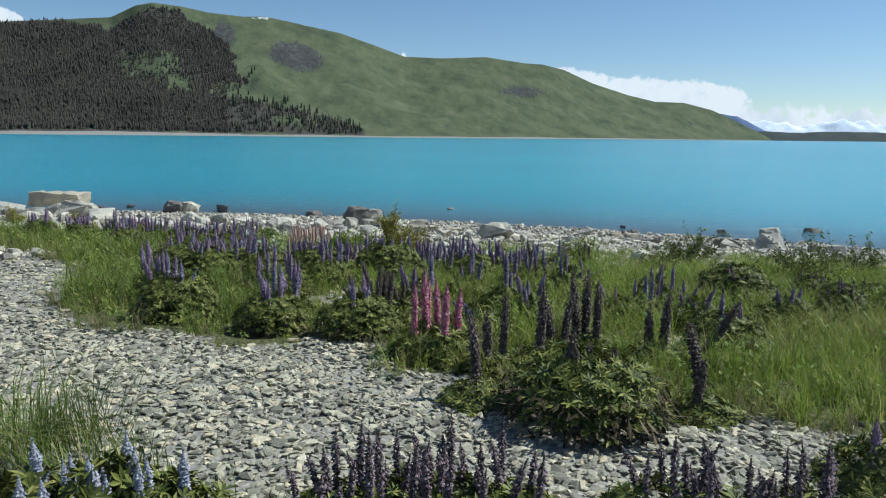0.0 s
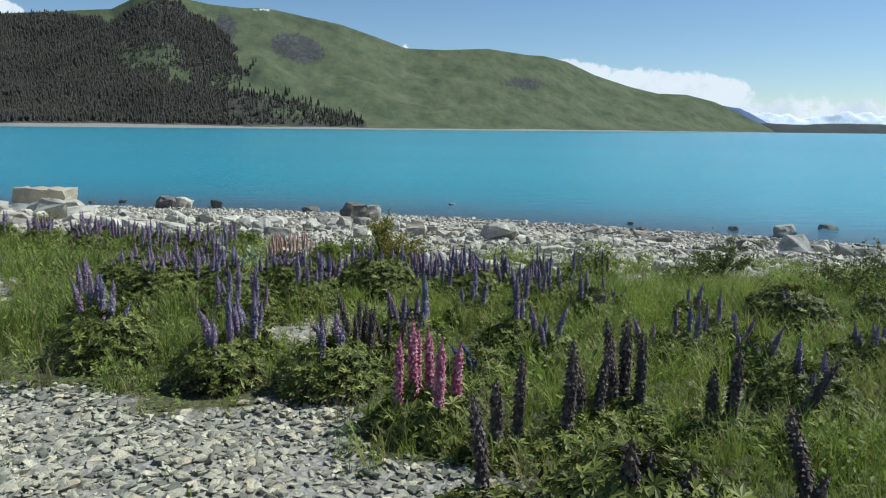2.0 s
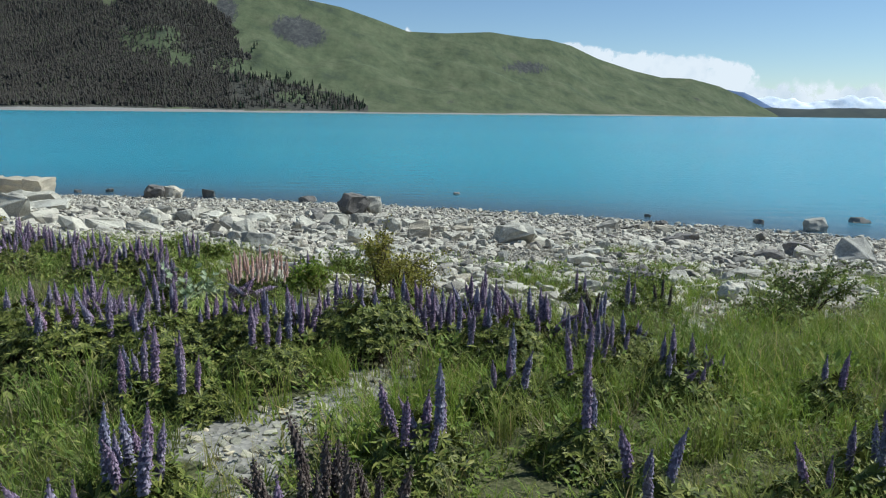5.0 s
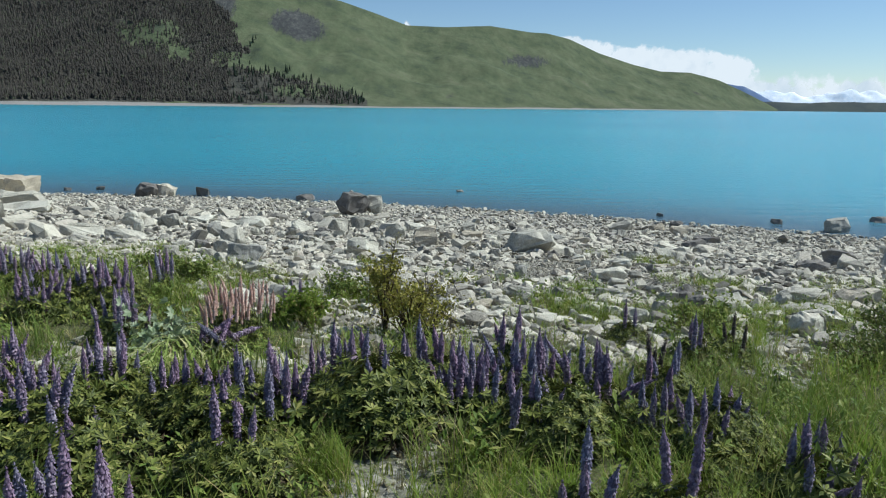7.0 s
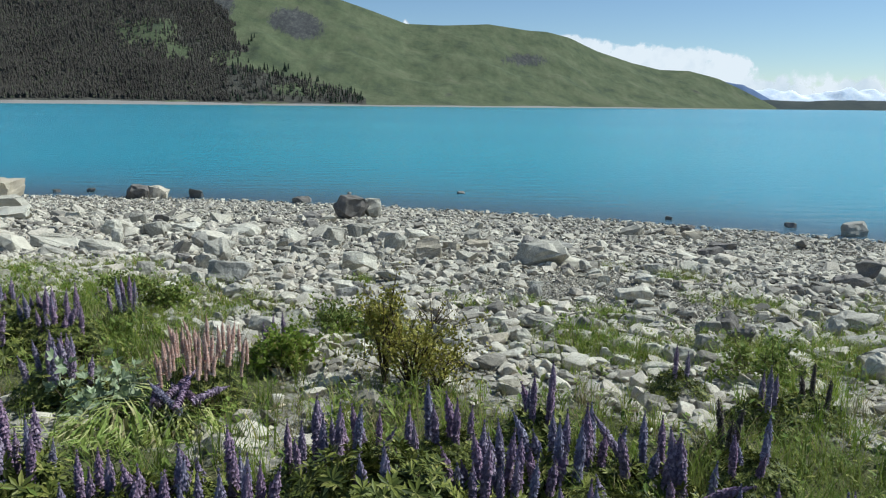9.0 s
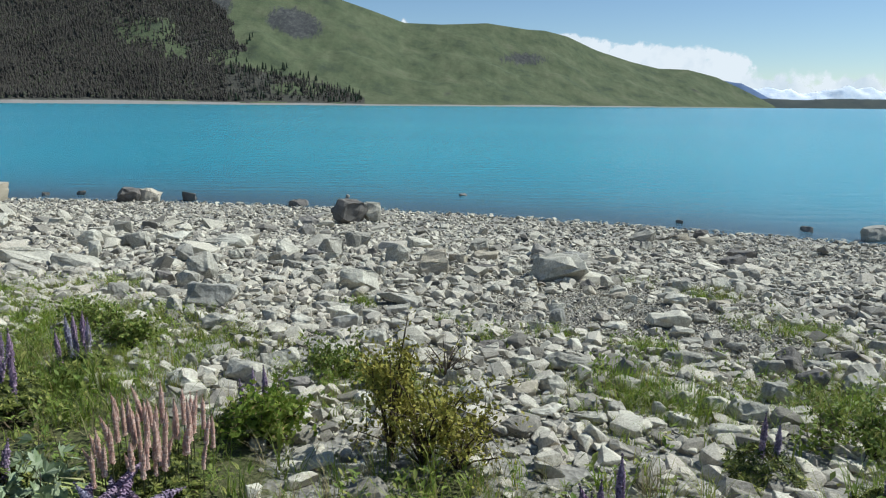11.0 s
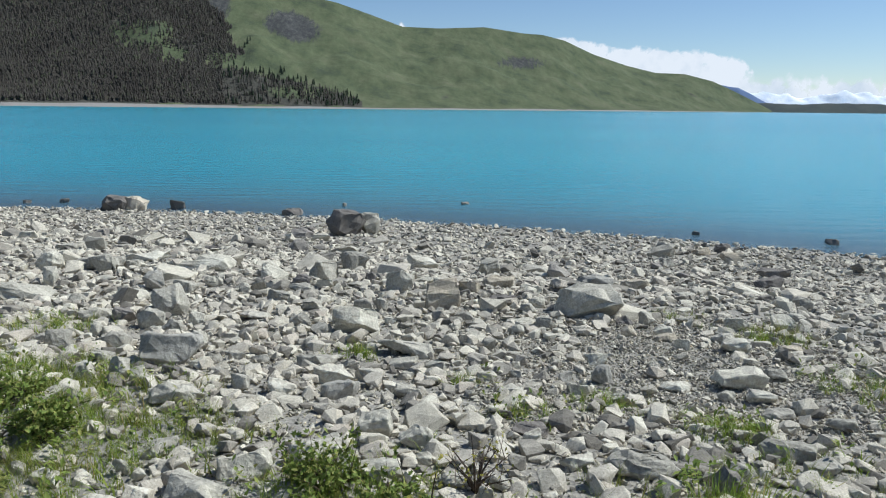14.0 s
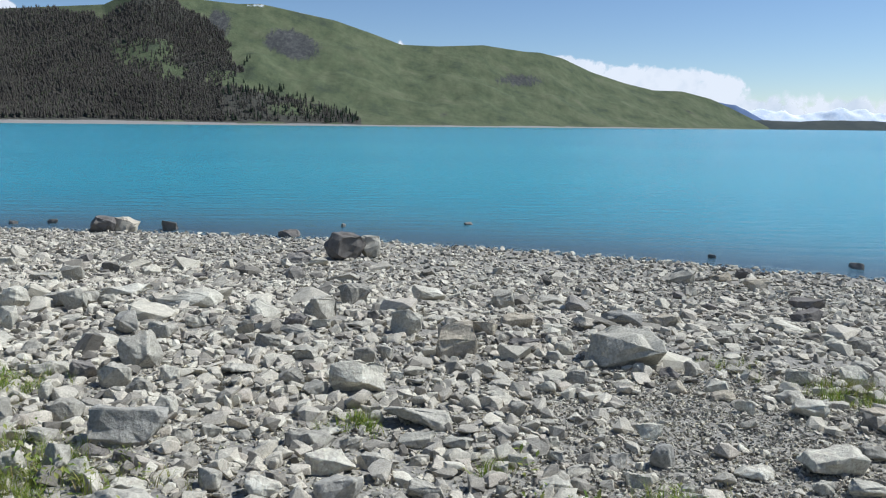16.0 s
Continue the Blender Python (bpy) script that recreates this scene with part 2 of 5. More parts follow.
# dark brown for the added leaf skirts that imitate shade under the mounds
M_shade_leaf = leaf_material("withered_leaf_as_shade", [(0.0, (0.035, 0.024, 0.016)), (0.7, (0.085, 0.062, 0.040)), (1.0, (0.22, 0.17, 0.10))], 0.8, 0.1, 6.0)
M_silver = leaf_material("pale_silvery_leaf", [(0.0, (0.21, 0.26, 0.14)), (0.6, (0.32, 0.37, 0.23)), (1.0, (0.44, 0.47, 0.32))], 0.5, 0.2, 5.0)
M_briar = leaf_material("briar_leaf", [(0.0, (0.085, 0.125, 0.032)), (0.6, (0.155, 0.185, 0.050)), (1.0, (0.23, 0.215, 0.07))], 0.5, 0.25, 6.0)
M_stem = plain_noise("green_brown_stem", (0.05, 0.055, 0.025), (0.09, 0.085, 0.04), 30, 0.7)
M_twig = plain_noise("brown_twig", (0.05, 0.035, 0.025), (0.11, 0.08, 0.055), 30, 0.9)
PETALS = {
    "violet": leaf_material("violet_lupin_petal", [(0.0, (0.175, 0.155, 0.200)), (0.5, (0.305, 0.275, 0.325)), (0.84, (0.440, 0.405, 0.445)), (1.0, (0.600, 0.560, 0.570))], 0.5, 0.25, 14, [(0.0, (1.0, 0.72, 0.90)), (0.55, (0.98, 0.80, 0.94)), (1.0, (0.86, 0.86, 1.0))]),
    "dark": leaf_material("dark_faded_lupin_petal", [(0.0, (0.076, 0.055, 0.049)), (0.6, (0.129, 0.096, 0.085)), (0.9, (0.198, 0.155, 0.133)), (1.0, (0.335, 0.275, 0.229))], 0.6, 0.15, 14),
    "bluish": leaf_material("blue_lupin_petal", [(0.0, (0.06, 0.065, 0.17)), (0.7, (0.11, 0.115, 0.27)), (1.0, (0.24, 0.24, 0.42))], 0.5, 0.2, 14),
    "pink": leaf_material("pink_lupin_petal", [(0.0, (0.400, 0.115, 0.175)), (0.6, (0.560, 0.215, 0.285)), (1.0, (0.720, 0.420, 0.470))], 0.5, 0.25, 14),
    "salmon": leaf_material("salmon_lupin_petal", [(0.0, (0.520, 0.300, 0.240)), (0.6, (0.660, 0.430, 0.355)), (1.0, (0.760, 0.580, 0.500))], 0.5, 0.25, 14),
    "pale": leaf_material("pale_lilac_lupin_petal", [(0.0, (0.287, 0.279, 0.353)), (0.6, (0.410, 0.402, 0.476)), (1.0, (0.558, 0.549, 0.590))], 0.5, 0.25, 14),
    "seed": leaf_material("withered_lupin_pods", [(0.0, (0.083, 0.058, 0.065)), (0.6, (0.159, 0.115, 0.131)), (1.0, (0.303, 0.231, 0.250))], 0.7, 0.1, 14),
}

# ---- meshes from arrays ----
def array_mesh(name, verts, faces, mat, smooth=False, fields=None):
    me = bpy.data.meshes.new(name)
    verts, faces = np.asarray(verts, np.float32), np.asarray(faces, np.int32)
    k = faces.shape[1]
    me.vertices.add(len(verts))
    me.vertices.foreach_set("co", verts.ravel())
    me.loops.add(faces.size)
    me.loops.foreach_set("vertex_index", faces.ravel())
    me.polygons.add(len(faces))
    me.polygons.foreach_set("loop_start", np.arange(0, faces.size, k, dtype=np.int32))
    me.polygons.foreach_set("use_smooth", np.full(len(faces), smooth, dtype=bool))
    for key, value in (fields or {}).items():
        me.attributes.new(key, "FLOAT", "POINT").data.foreach_set("value", np.asarray(value, np.float32))
    me.update(calc_edges=True)
    me.validate()
    me.materials.append(mat)
    return me


def grid_faces(rows, cols):
    i = (np.arange(rows - 1)[:, None] * cols + np.arange(cols - 1)[None, :]).ravel()
    return np.stack([i, i + 1, i + 1 + cols, i + cols], 1)


def waves(x, y, seed, scales):
    """A smooth uneven field from a few sines, about -1 to 1."""
    r = np.random.default_rng(seed)
    out = 0
    for s in scales:
        a, p, q = r.uniform(0, 6.28, 3)
        out = out + np.sin((x * np.cos(a) + y * np.sin(a)) * 6.28 / s + p + 0.8 * np.sin((y * np.cos(a) - x * np.sin(a)) * 4.1 / s + q))
    return out / len(scales)


# ---- the shore: height by the way from the waterline ----
WAY = np.array([-4000, -400, -60, -20, -8, -3, 0, 2, 6.5, 10, 13.7, 17, 20, 22, 24, 28.7, 33, 36, 60, 5000])
HEIGHT = np.array([-26, -20, -9, -3.2, -1.2, -0.4, 0, 0.1, 0.38, 0.75, 1.2, 1.75, 1.95, 2.12, 2.4, 2.75, 2.97, 3.1, 3.5, 6])


def waterline(x):
    x = np.clip(x, -40, 30)
    return 37.2 - 0.32 * x - 0.0075 * x * x


def land(x, y):
    return np.interp(waterline(x) - y, WAY, HEIGHT)


def bed(x, y):
    """How strongly plants grow: the lupin bed between the gravel track and the stony beach, 0 to 1."""
    w = waves(x, y, 4, (1.3, 2.1, 3.7))
    front = np.interp(x, [-8, -5.6, -4.3, -3.6, -2.9, -1.2, -0.5, 0.4, 1.2, 2.4, 8], [11.2, 10.0, 8.7, 6.9, 5.7, 5.0, 4.85, 4.25, 3.7, 3.7, 3.2])
    back = np.interp(x, [-10, -6.6, -4, -2.9, -1.7, -0.5, 1.2, 3, 5, 9], [15.4, 14.8, 13.7, 12.3, 11.4, 11.1, 10.7, 11.0, 12.0, 13.5])
    a = np.clip((y - front + 0.35 * w) / 0.5, 0, 1) * np.clip((back - y + 0.6 * w) / 0.9, 0, 1)
    middle = np.interp(y, [5.0, 5.5, 6.1, 6.5, 7.2, 8.0, 8.5, 9.0], [-0.50, -0.50, -0.73, -0.76, -0.85, -0.38, -0.24, -0.12])
    path = np.exp(-((x - middle) / np.interp(y, [5.5, 6.5, 7.4, 8.0, 8.6, 9.0], [0.26, 0.24, 0.30, 0.36, 0.16, 0.10])) ** 2) * ((y > 4.9) & (y < 9.1))
    bare = np.exp(-((x + 2.9) ** 2 + (y - 9.9) ** 2) / 0.5) + np.exp(-((x + 1.15) ** 2 / 0.12 + (y - 7.2) ** 2 / 0.1)) + np.exp(-((x - 2.3) ** 2 / 0.5 + (y - 5.6) ** 2 / 0.25)) + np.exp(-((x + 1.3) ** 2 / 0.3 + (y - 9.9) ** 2 / 0.2))
    return np.clip(a - 0.78 * path - 0.9 * bare, 0, 1)


def axis(fine_from, fine_to, step, far):
    ends = [d for d in (2, 6, 15, 40, 100, 300, 900, 2400) if d < far]
    return np.concatenate([[-far], [fine_from - d for d in ends[::-1]], np.arange(fine_from, fine_to + step / 2, step), [fine_to + d for d in ends], [far]])


gx, gy = axis(-26, 24, 0.25, 4950), axis(-2, 44, 0.22, 4950)
X, Y = np.meshgrid(gx, gy)
near = (np.abs(X) < 40) & (Y > -12) & (Y < 60)
Zg = land(X, Y) + np.where(near, 0.035 * waves(X, Y, 7, (0.7, 1.3, 2.9, 5.3)), 0)
tagged(new("ground", array_mesh("ground", np.stack([X, Y, Zg], -1).reshape(-1, 3), grid_faces(*X.shape), M_ground, True, {"growth": np.where(near, bed(X, Y), 0).ravel()})),
       "stony lake shore of grey silt and shingle, sloping to the water", "ground", kind="structure")

wx, wy = axis(-60, 60, 0.8, 4960), axis(24, 70, 0.4, 4960)
X, Y = np.meshgrid(wx, wy[wy > 20])
depth = np.clip(-land(X, Y), 0, 50)
tagged(new("lake_water", array_mesh("lake_water", np.stack([X, Y, np.zeros_like(X)], -1).reshape(-1, 3), grid_faces(*X.shape), M_water, True, {"shallow": np.exp(-depth / 1.1).ravel()})),
       "opaque turquoise glacial lake with small ripples", "lake", kind="structure")


# ---- the hill across the lake ----
RIDGE_U = [-1.3, -0.9, -0.605, -0.512, -0.454, -0.419, -0.396, -0.358, -0.32, -0.274, -0.243, -0.205, -0.143, -0.097, -0.054, -0.004, 0.058, 0.113, 0.136, 0.167, 0.207, 0.255, 0.294, 0.334, 0.374, 0.406, 0.439, 0.459]
RIDGE_E = [0.07, 0.12, 0.1486, 0.1532, 0.156, 0.1719, 0.1758, 0.1711, 0.1633, 0.1586, 0.1589, 0.1512, 0.1384, 0.1232, 0.1079, 0.1061, 0.1083, 0.1005, 0.0993, 0.092, 0.0742, 0.0594, 0.0506, 0.0495, 0.0399, 0.0263, 0.0111, 0.0012]


def hill_at(u, s):
    """A place on the hill: u runs along the shore, s from the strand (0) to the ridge (1) and down behind (2)."""
    d0 = np.interp(u, [-1.3, -0.6, 0, 0.3, 0.459], [1500, 1550, 2050, 2700, 3400])
    d1 = np.interp(u, [-1.3, -0.4, 0, 0.3, 0.459], [2300, 2350, 2900, 3400, 3500])
    top = np.interp(u, RIDGE_U, RIDGE_E) * d1 + 4
    y = d0 + (d1 - d0) * s
    climb = np.clip(s, 0, 1)
    h = top * np.where(s <= 1, 0.85 * climb ** 1.1 + 0.15 * climb ** 2.6, np.clip(1 - np.maximum(s - 1, 0) ** 1.5, -0.1, 1))
    x = u * y
    lie = climb * (1 - climb) * 4
    h = h + lie * top * (0.055 * waves(x, y, 21, (240, 410, 700)) + 0.02 * waves(x, y * 0.5, 22, (60, 95, 140)))
    return x, y, h - 3 * np.clip(-s * 20, 0, 3)


def inside(u, e, poly):
    hit = np.zeros(np.shape(u), bool)
    for (u0, e0), (u1, e1) in zip(poly, poly[1:] + poly[:1]):
        hit ^= ((e0 > e) != (e1 > e)) & (u < (u1 - u0) * (e - e0) / (e1 - e0 + 1e-12) + u0)
    return hit


WOOD = [(-1.3, 0.001), (-1.3, 0.10), (-0.75, 0.14), (-0.606, 0.1475), (-0.53, 0.151), (-0.50, 0.145), (-0.455, 0.138), (-0.43, 0.155), (-0.40, 0.168), (-0.36, 0.164), (-0.335, 0.150), (-0.30, 0.127), (-0.285, 0.09), (-0.272, 0.066), (-0.32, 0.05), (-0.25, 0.045), (-0.176, 0.028), (-0.107, 0.008), (-0.107, 0.001)]
cu, cs = np.concatenate([np.linspace(-1.3, -0.66, 40), np.linspace(-0.65, 0.459, 330)]), np.concatenate([[-0.05], np.linspace(0, 1, 110), np.linspace(1.1, 2, 8)])
U, S = np.meshgrid(cu, cs)
hx, hy, hz = hill_at(U, S)
E_ = (hz - 4.4) / hy
wob = 0.006 * waves(hx, hy, 31, (70, 130, 220))
wood = inside(U + wob, E_ + wob * 0.6, WOOD).astype(float) * 0.9
wood -= 0.85 * np.exp(-(((U + 0.405) / 0.046) ** 4 + ((E_ - 0.090) / 0.024) ** 4)) + 0.8 * np.exp(-(((U + 0.365) / 0.024) ** 4 + ((E_ - 0.064) / 0.012) ** 4)) + 0.7 * np.exp(-(((U + 0.30) / 0.03) ** 4 + ((E_ - 0.062) / 0.010) ** 4)) + 0.7 * np.exp(-(((U + 0.20) / 0.05) ** 2 + ((E_ - 0.020) / 0.012) ** 2))
# dark patches in the wood's colour; the thin slanting one paints a gully's shadow
wood += 0.5 * np.exp(-(((U - 0.10) / 0.03) ** 2 + ((E_ - 0.066) / 0.010) ** 2)) + 0.55 * np.exp(-(((U - 0.345) / 0.02) ** 2 + ((E_ - 0.022 + 0.3 * (U - 0.345)) / 0.005) ** 2)) + 0.5 * np.exp(-(((U - 0.005) / 0.02) ** 2 + ((E_ - 0.015) / 0.010) ** 2)) + 0.45 * np.exp(-(((U + 0.13) / 0.05) ** 2 + ((E_ - 0.105 + 0.75 * (U + 0.13)) / 0.004) ** 2))
scree = 0.62 * np.exp(-(((U + 0.205 - 0.8 * (E_ - 0.104)) / 0.050) ** 2 + ((E_ - 0.106 + 0.35 * (U + 0.2)) / 0.022) ** 2) ** 1.5) + 0.45 * np.exp(-(((U - 0.11) / 0.045) ** 2 + ((E_ - 0.062) / 0.010) ** 2)) + 0.6 * np.exp(-(((U + 0.30) / 0.018) ** 2 + ((E_ - 0.133) / 0.02) ** 2))
snow = 0.5 * np.exp(-(((U + 0.25) / 0.022) ** 4 + ((S - 0.99) / 0.016) ** 4)) + 0.5 * np.exp(-(((U + 0.18) / 0.05) ** 4 + ((S - 1.0) / 0.008) ** 4))
strand = np.where(S < np.interp(U, [-0.6, 0, 0.46], [0.036, 0.020, 0.04]), 0.9, 0.0)
hill = tagged(new("hill", array_mesh("hill", np.stack([hx, hy, hz], -1).reshape(-1, 3), grid_faces(*U.shape), M_hill, True, {"wood": wood.ravel(), "scree": scree.ravel(), "snow": snow.ravel(), "strand": strand.ravel()})),
              "long green grassy hill with scree across the lake", "hill", kind="structure")


def conifer(sides, tiers, rng):
    v, f = [], []
    for k in range(tiers):
        z0, z1 = 0.08 + 0.80 * k / tiers, min(1.0, 0.08 + 0.80 * k / tiers + 0.52)
        r = 0.20 * (1 - 0.72 * k / tiers)
        n = len(v)
        for i in range(sides):
            a = 6.283 * (i + 0.5 * k) / sides
            q = r * rng.uniform(0.65, 1.25)
            v.append((q * math.cos(a), q * math.sin(a), z0 + rng.uniform(-0.04, 0.04)))
        v.append((0, 0, z1))
        f += [(n + i, n + (i + 1) % sides, n + sides) for i in range(sides)]
    return np.array(v), np.array(f)


def scatter(protos, which, place, size, yaw, tilt=None):
    """One mesh's arrays out of many turned and scaled copies. size: (n, 3)."""
    vs, fs, base = [], [], 0
    for k, (pv, pf) in enumerate(protos):
        i = np.flatnonzero(which == k)
        if not len(i):
            continue
        v = pv[None] * size[i][:, None, :]
        if tilt is not None:
            for ax, other, ang in ((0, 2, tilt[i, 0]), (1, 2, tilt[i, 1])):
                c, s = np.cos(ang)[:, None], np.sin(ang)[:, None]
                a, b = v[..., ax].copy(), v[..., other].copy()
                v[..., ax], v[..., other] = c * a - s * b, s * a + c * b
        c, s = np.cos(yaw[i])[:, None], np.sin(yaw[i])[:, None]
        a, b = v[..., 0].copy(), v[..., 1].copy()
        v[..., 0], v[..., 1] = c * a - s * b, s * a + c * b
        v = v + place[i][:, None, :]
        n = len(pv)
        fs.append((pf[None] + base + (np.arange(len(i)) * n)[:, None, None]).reshape(-1, pf.shape[1]))
        vs.append(v.reshape(-1, 3))
        base += len(i) * n
    return np.concatenate(vs), np.concatenate(fs)


rng = np.random.default_rng(5)
protos = [conifer(5, 2, rng) for _ in range(8)]
u, s = rng.uniform(-0.9, -0.1, 40000), rng.uniform(0.045, 0.985, 40000)
x, y, z = hill_at(u, s)
e = (z - 4.4) / y
wv = 0.006 * waves(x, y, 31, (70, 130, 220))
thin = 0.86 * np.exp(-(((u + 0.405 + wv) / 0.042) ** 4 + ((e - 0.092 + 2 * wv) / 0.019) ** 4)) + 0.95 * np.exp(-(((u + 0.365) / 0.020) ** 4 + ((e - 0.066 + wv) / 0.009) ** 4)) + 0.6 * np.exp(-(((u + 0.30) / 0.025) ** 4 + ((e - 0.064) / 0.008) ** 4))
low = ((u > -0.30) & (e < 0.05)) * 0.72
keep = inside(u + wv, e + wv * 0.6, WOOD) & (rng.random(40000) > 1.05 * thin + low) & (rng.random(40000) > np.clip((e - 0.13) * 12, 0, 0.5))
x, y, z = x[keep], y[keep], z[keep]
n = len(x)
tall = 9 + 8 * rng.random(n)
v, f = scatter(protos, rng.integers(0, 6, n), np.stack([x, y, z - 1], 1), np.stack([tall * rng.uniform(0.9, 1.4, n), tall * rng.uniform(0.9, 1.4, n), tall], 1), rng.uniform(0, 6.28, n))
tagged(new("far_conifer_wood", array_mesh("far_conifer_wood", v, f, M_conifer, True)), "dense dark conifer wood covering the far hillside", "trees", kind="stuff")


def tapered(bm, p0, p1, r0, r1, sides=6):
    p0, p1 = Vector(p0), Vector(p1)
    q = (p1 - p0).to_track_quat("Z", "Y").to_matrix()
    a = [bm.verts.new(p0 + q @ Vector((r0 * math.cos(6.283 * i / sides), r0 * math.sin(6.283 * i / sides), 0))) for i in range(sides)]
    b = [bm.verts.new(p1 + q @ Vector((r1 * math.cos(6.283 * i / sides), r1 * math.sin(6.283 * i / sides), 0))) for i in range(sides)]
    for i in range(sides):
        bm.faces.new((a[i], a[(i + 1) % sides], b[(i + 1) % sides], b[i]))


def part(name, data, mat, parent, label=""):
    """A bmesh or a mesh as one object under a thing or part."""
    if isinstance(data, bmesh.types.BMesh):
        me = bpy.data.meshes.new(name)
        data.to_mesh(me)
        data.free()
        me.materials.append(mat)
        data = me
    ob = new(name, data)
    ob.parent = parent
    return tagged(ob, label)


# single conifers along the wood's lower edge
models = []
for k in range(4):
    v, f = conifer(8, 6, rng)
    root = tagged(new("conifer_tree"), "dark single conifer at the wood's edge on the far shore", "tree", "conifers of the far shore")
    bm = bmesh.new()
    tapered(bm, (0, 0, -1.5), (0, 0, 6), 0.35, 0.2)
    part("trunk", bm, M_bark, root)
    part("crown", array_mesh("crown", v * (17, 17, 19), f, M_fir), M_fir, root)
    models.append(root)
for k in range(96):
    uu = -0.30 + 0.195 * (k + rng.uniform(-0.4, 0.4)) / 96
    ss = rng.uniform(0.03, max(0.06, np.interp(uu, [-0.3, -0.25, -0.176, -0.105], [0.34, 0.36, 0.27, 0.13])))
    if k > 92:
        uu, ss = -0.268 + 0.004 * (k - 93), 0.47 + 0.02 * (k - 93)
    x, y, z = (float(q) for q in hill_at(np.array(uu), np.array(ss)))
    m = pose(x, y, z, 0, 0, rng.uniform(0, 360)) @ Matrix.Scale(rng.uniform(0.7, 1.25), 4)
    if k < 4:
        models[k].matrix_basis = m
    else:
        c = copy_thing(models[k % 4], m)
        c.matrix_basis = m


def range_of_hills(name, label, u0, u1, d, depth_, heights, mat, seed, rough):
    cu = np.linspace(u0, u1, 160)
    cs = np.linspace(0, 2, 24)
    U, S = np.meshgrid(cu, cs)
    y = d + depth_ * S
    x = U * y
    top = np.interp(U, *heights) * d
    h = np.maximum(top * (1 - np.abs(S - 1) ** 1.3) * (1 + rough * waves(x, y, seed, (90, 160, 300, 520))), -2) - 1
    tagged(new(name, array_mesh(name, np.stack([x, y, h], -1).reshape(-1, 3), grid_faces(*U.shape), mat, True)), label, "hills", kind="structure")


range_of_hills("far_shore_land", "low dark land along the far shore", 0.40, 1.3, 4000, 130, ([0.40, 0.44, 0.5, 0.56, 0.62, 1.3], [0.004, 0.0135, 0.012, 0.0145, 0.013, 0.02]), M_far_land, 41, 0.06)
range_of_hills("blue_range", "distant bluish mountain behind the hill's end", 0.33, 0.50, 4350, 120, ([0.33, 0.385, 0.41, 0.45, 0.50], [0.03, 0.0375, 0.034, 0.014, 0.004]), M_blue_hill, 43, 0.05)
range_of_hills("snow_range", "distant snow-covered mountains under cloud", 0.40, 1.3, 4550, 130, ([0.40, 0.46, 0.50, 0.55, 0.60, 0.7, 1.3], [0.024, 0.028, 0.022, 0.028, 0.025, 0.028, 0.03]), M_snow, 44, 0.22)


# ---- the cloud bank behind the hill: a backdrop of sky ----
def cloud_material():
    m = bpy.data.materials.new("white_cloud")
    m.use_nodes = True
    t = m.node_tree
    t.nodes.clear()
    out, em, clear, mx = (t.nodes.new(k) for k in ("ShaderNodeOutputMaterial", "ShaderNodeEmission", "ShaderNodeBsdfTransparent", "ShaderNodeMixShader"))
    at = t.nodes.new("ShaderNodeAttribute")
    at.attribute_name = "cloud"
    a = t.nodes.new("ShaderNodeMath")
    a.operation = "MULTIPLY_ADD"
    t.links.new(noise_of(t, 0.006, 9, 0.6), a.inputs[0])
    a.inputs[1].default_value = 1.5
    t.links.new(at.outputs["Fac"], a.inputs[2])
    t.links.new(ramp(t, a.outputs[0], [(0.74, (0, 0, 0)), (0.92, (0.97, 0.97, 0.97))]), mx.inputs[0])
    t.links.new(ramp(t, noise_of(t, 0.004, 6, 0.6), [(0.3, (0.74, 0.80, 0.86)), (0.55, (0.96, 0.97, 0.98))]), em.inputs[0])
    em.inputs[1].default_value = 0.88
    t.links.new(clear.outputs[0], mx.inputs[1])
    t.links.new(em.outputs[0], mx.inputs[2])
    t.links.new(mx.outputs[0], out.inputs[0])
    return m


U, E2 = np.meshgrid(np.linspace(-1.2, 1.2, 240), np.linspace(0.0, 0.26, 60))
top = np.interp(U, [-1.2, -0.61, -0.57, -0.54, -0.07, -0.055, -0.04, 0.09, 0.14, 0.19, 0.25, 0.39, 0.42, 0.44, 0.50, 0.56, 0.7, 1.2], [0.165, 0.170, 0.160, 0.10, 0.10, 0.115, 0.10, 0.093, 0.096, 0.099, 0.089, 0.079, 0.069, 0.054, 0.046, 0.052, 0.054, 0.066])
soft = np.where(U > 0.43, 0.022, 0.010)
cl = np.clip((top - E2) / soft, -1, 1) * 0.45 - 0.13
tagged(new("cloud_bank", array_mesh("cloud_bank", np.stack([U * 4820, np.full_like(U, 4820), E2 * 4820 + 4], -1).reshape(-1, 3), grid_faces(*U.shape), cloud_material(), True, {"cloud": cl.ravel()})),
       "bank of white cloud low over the mountains", "cloud", kind="structure")


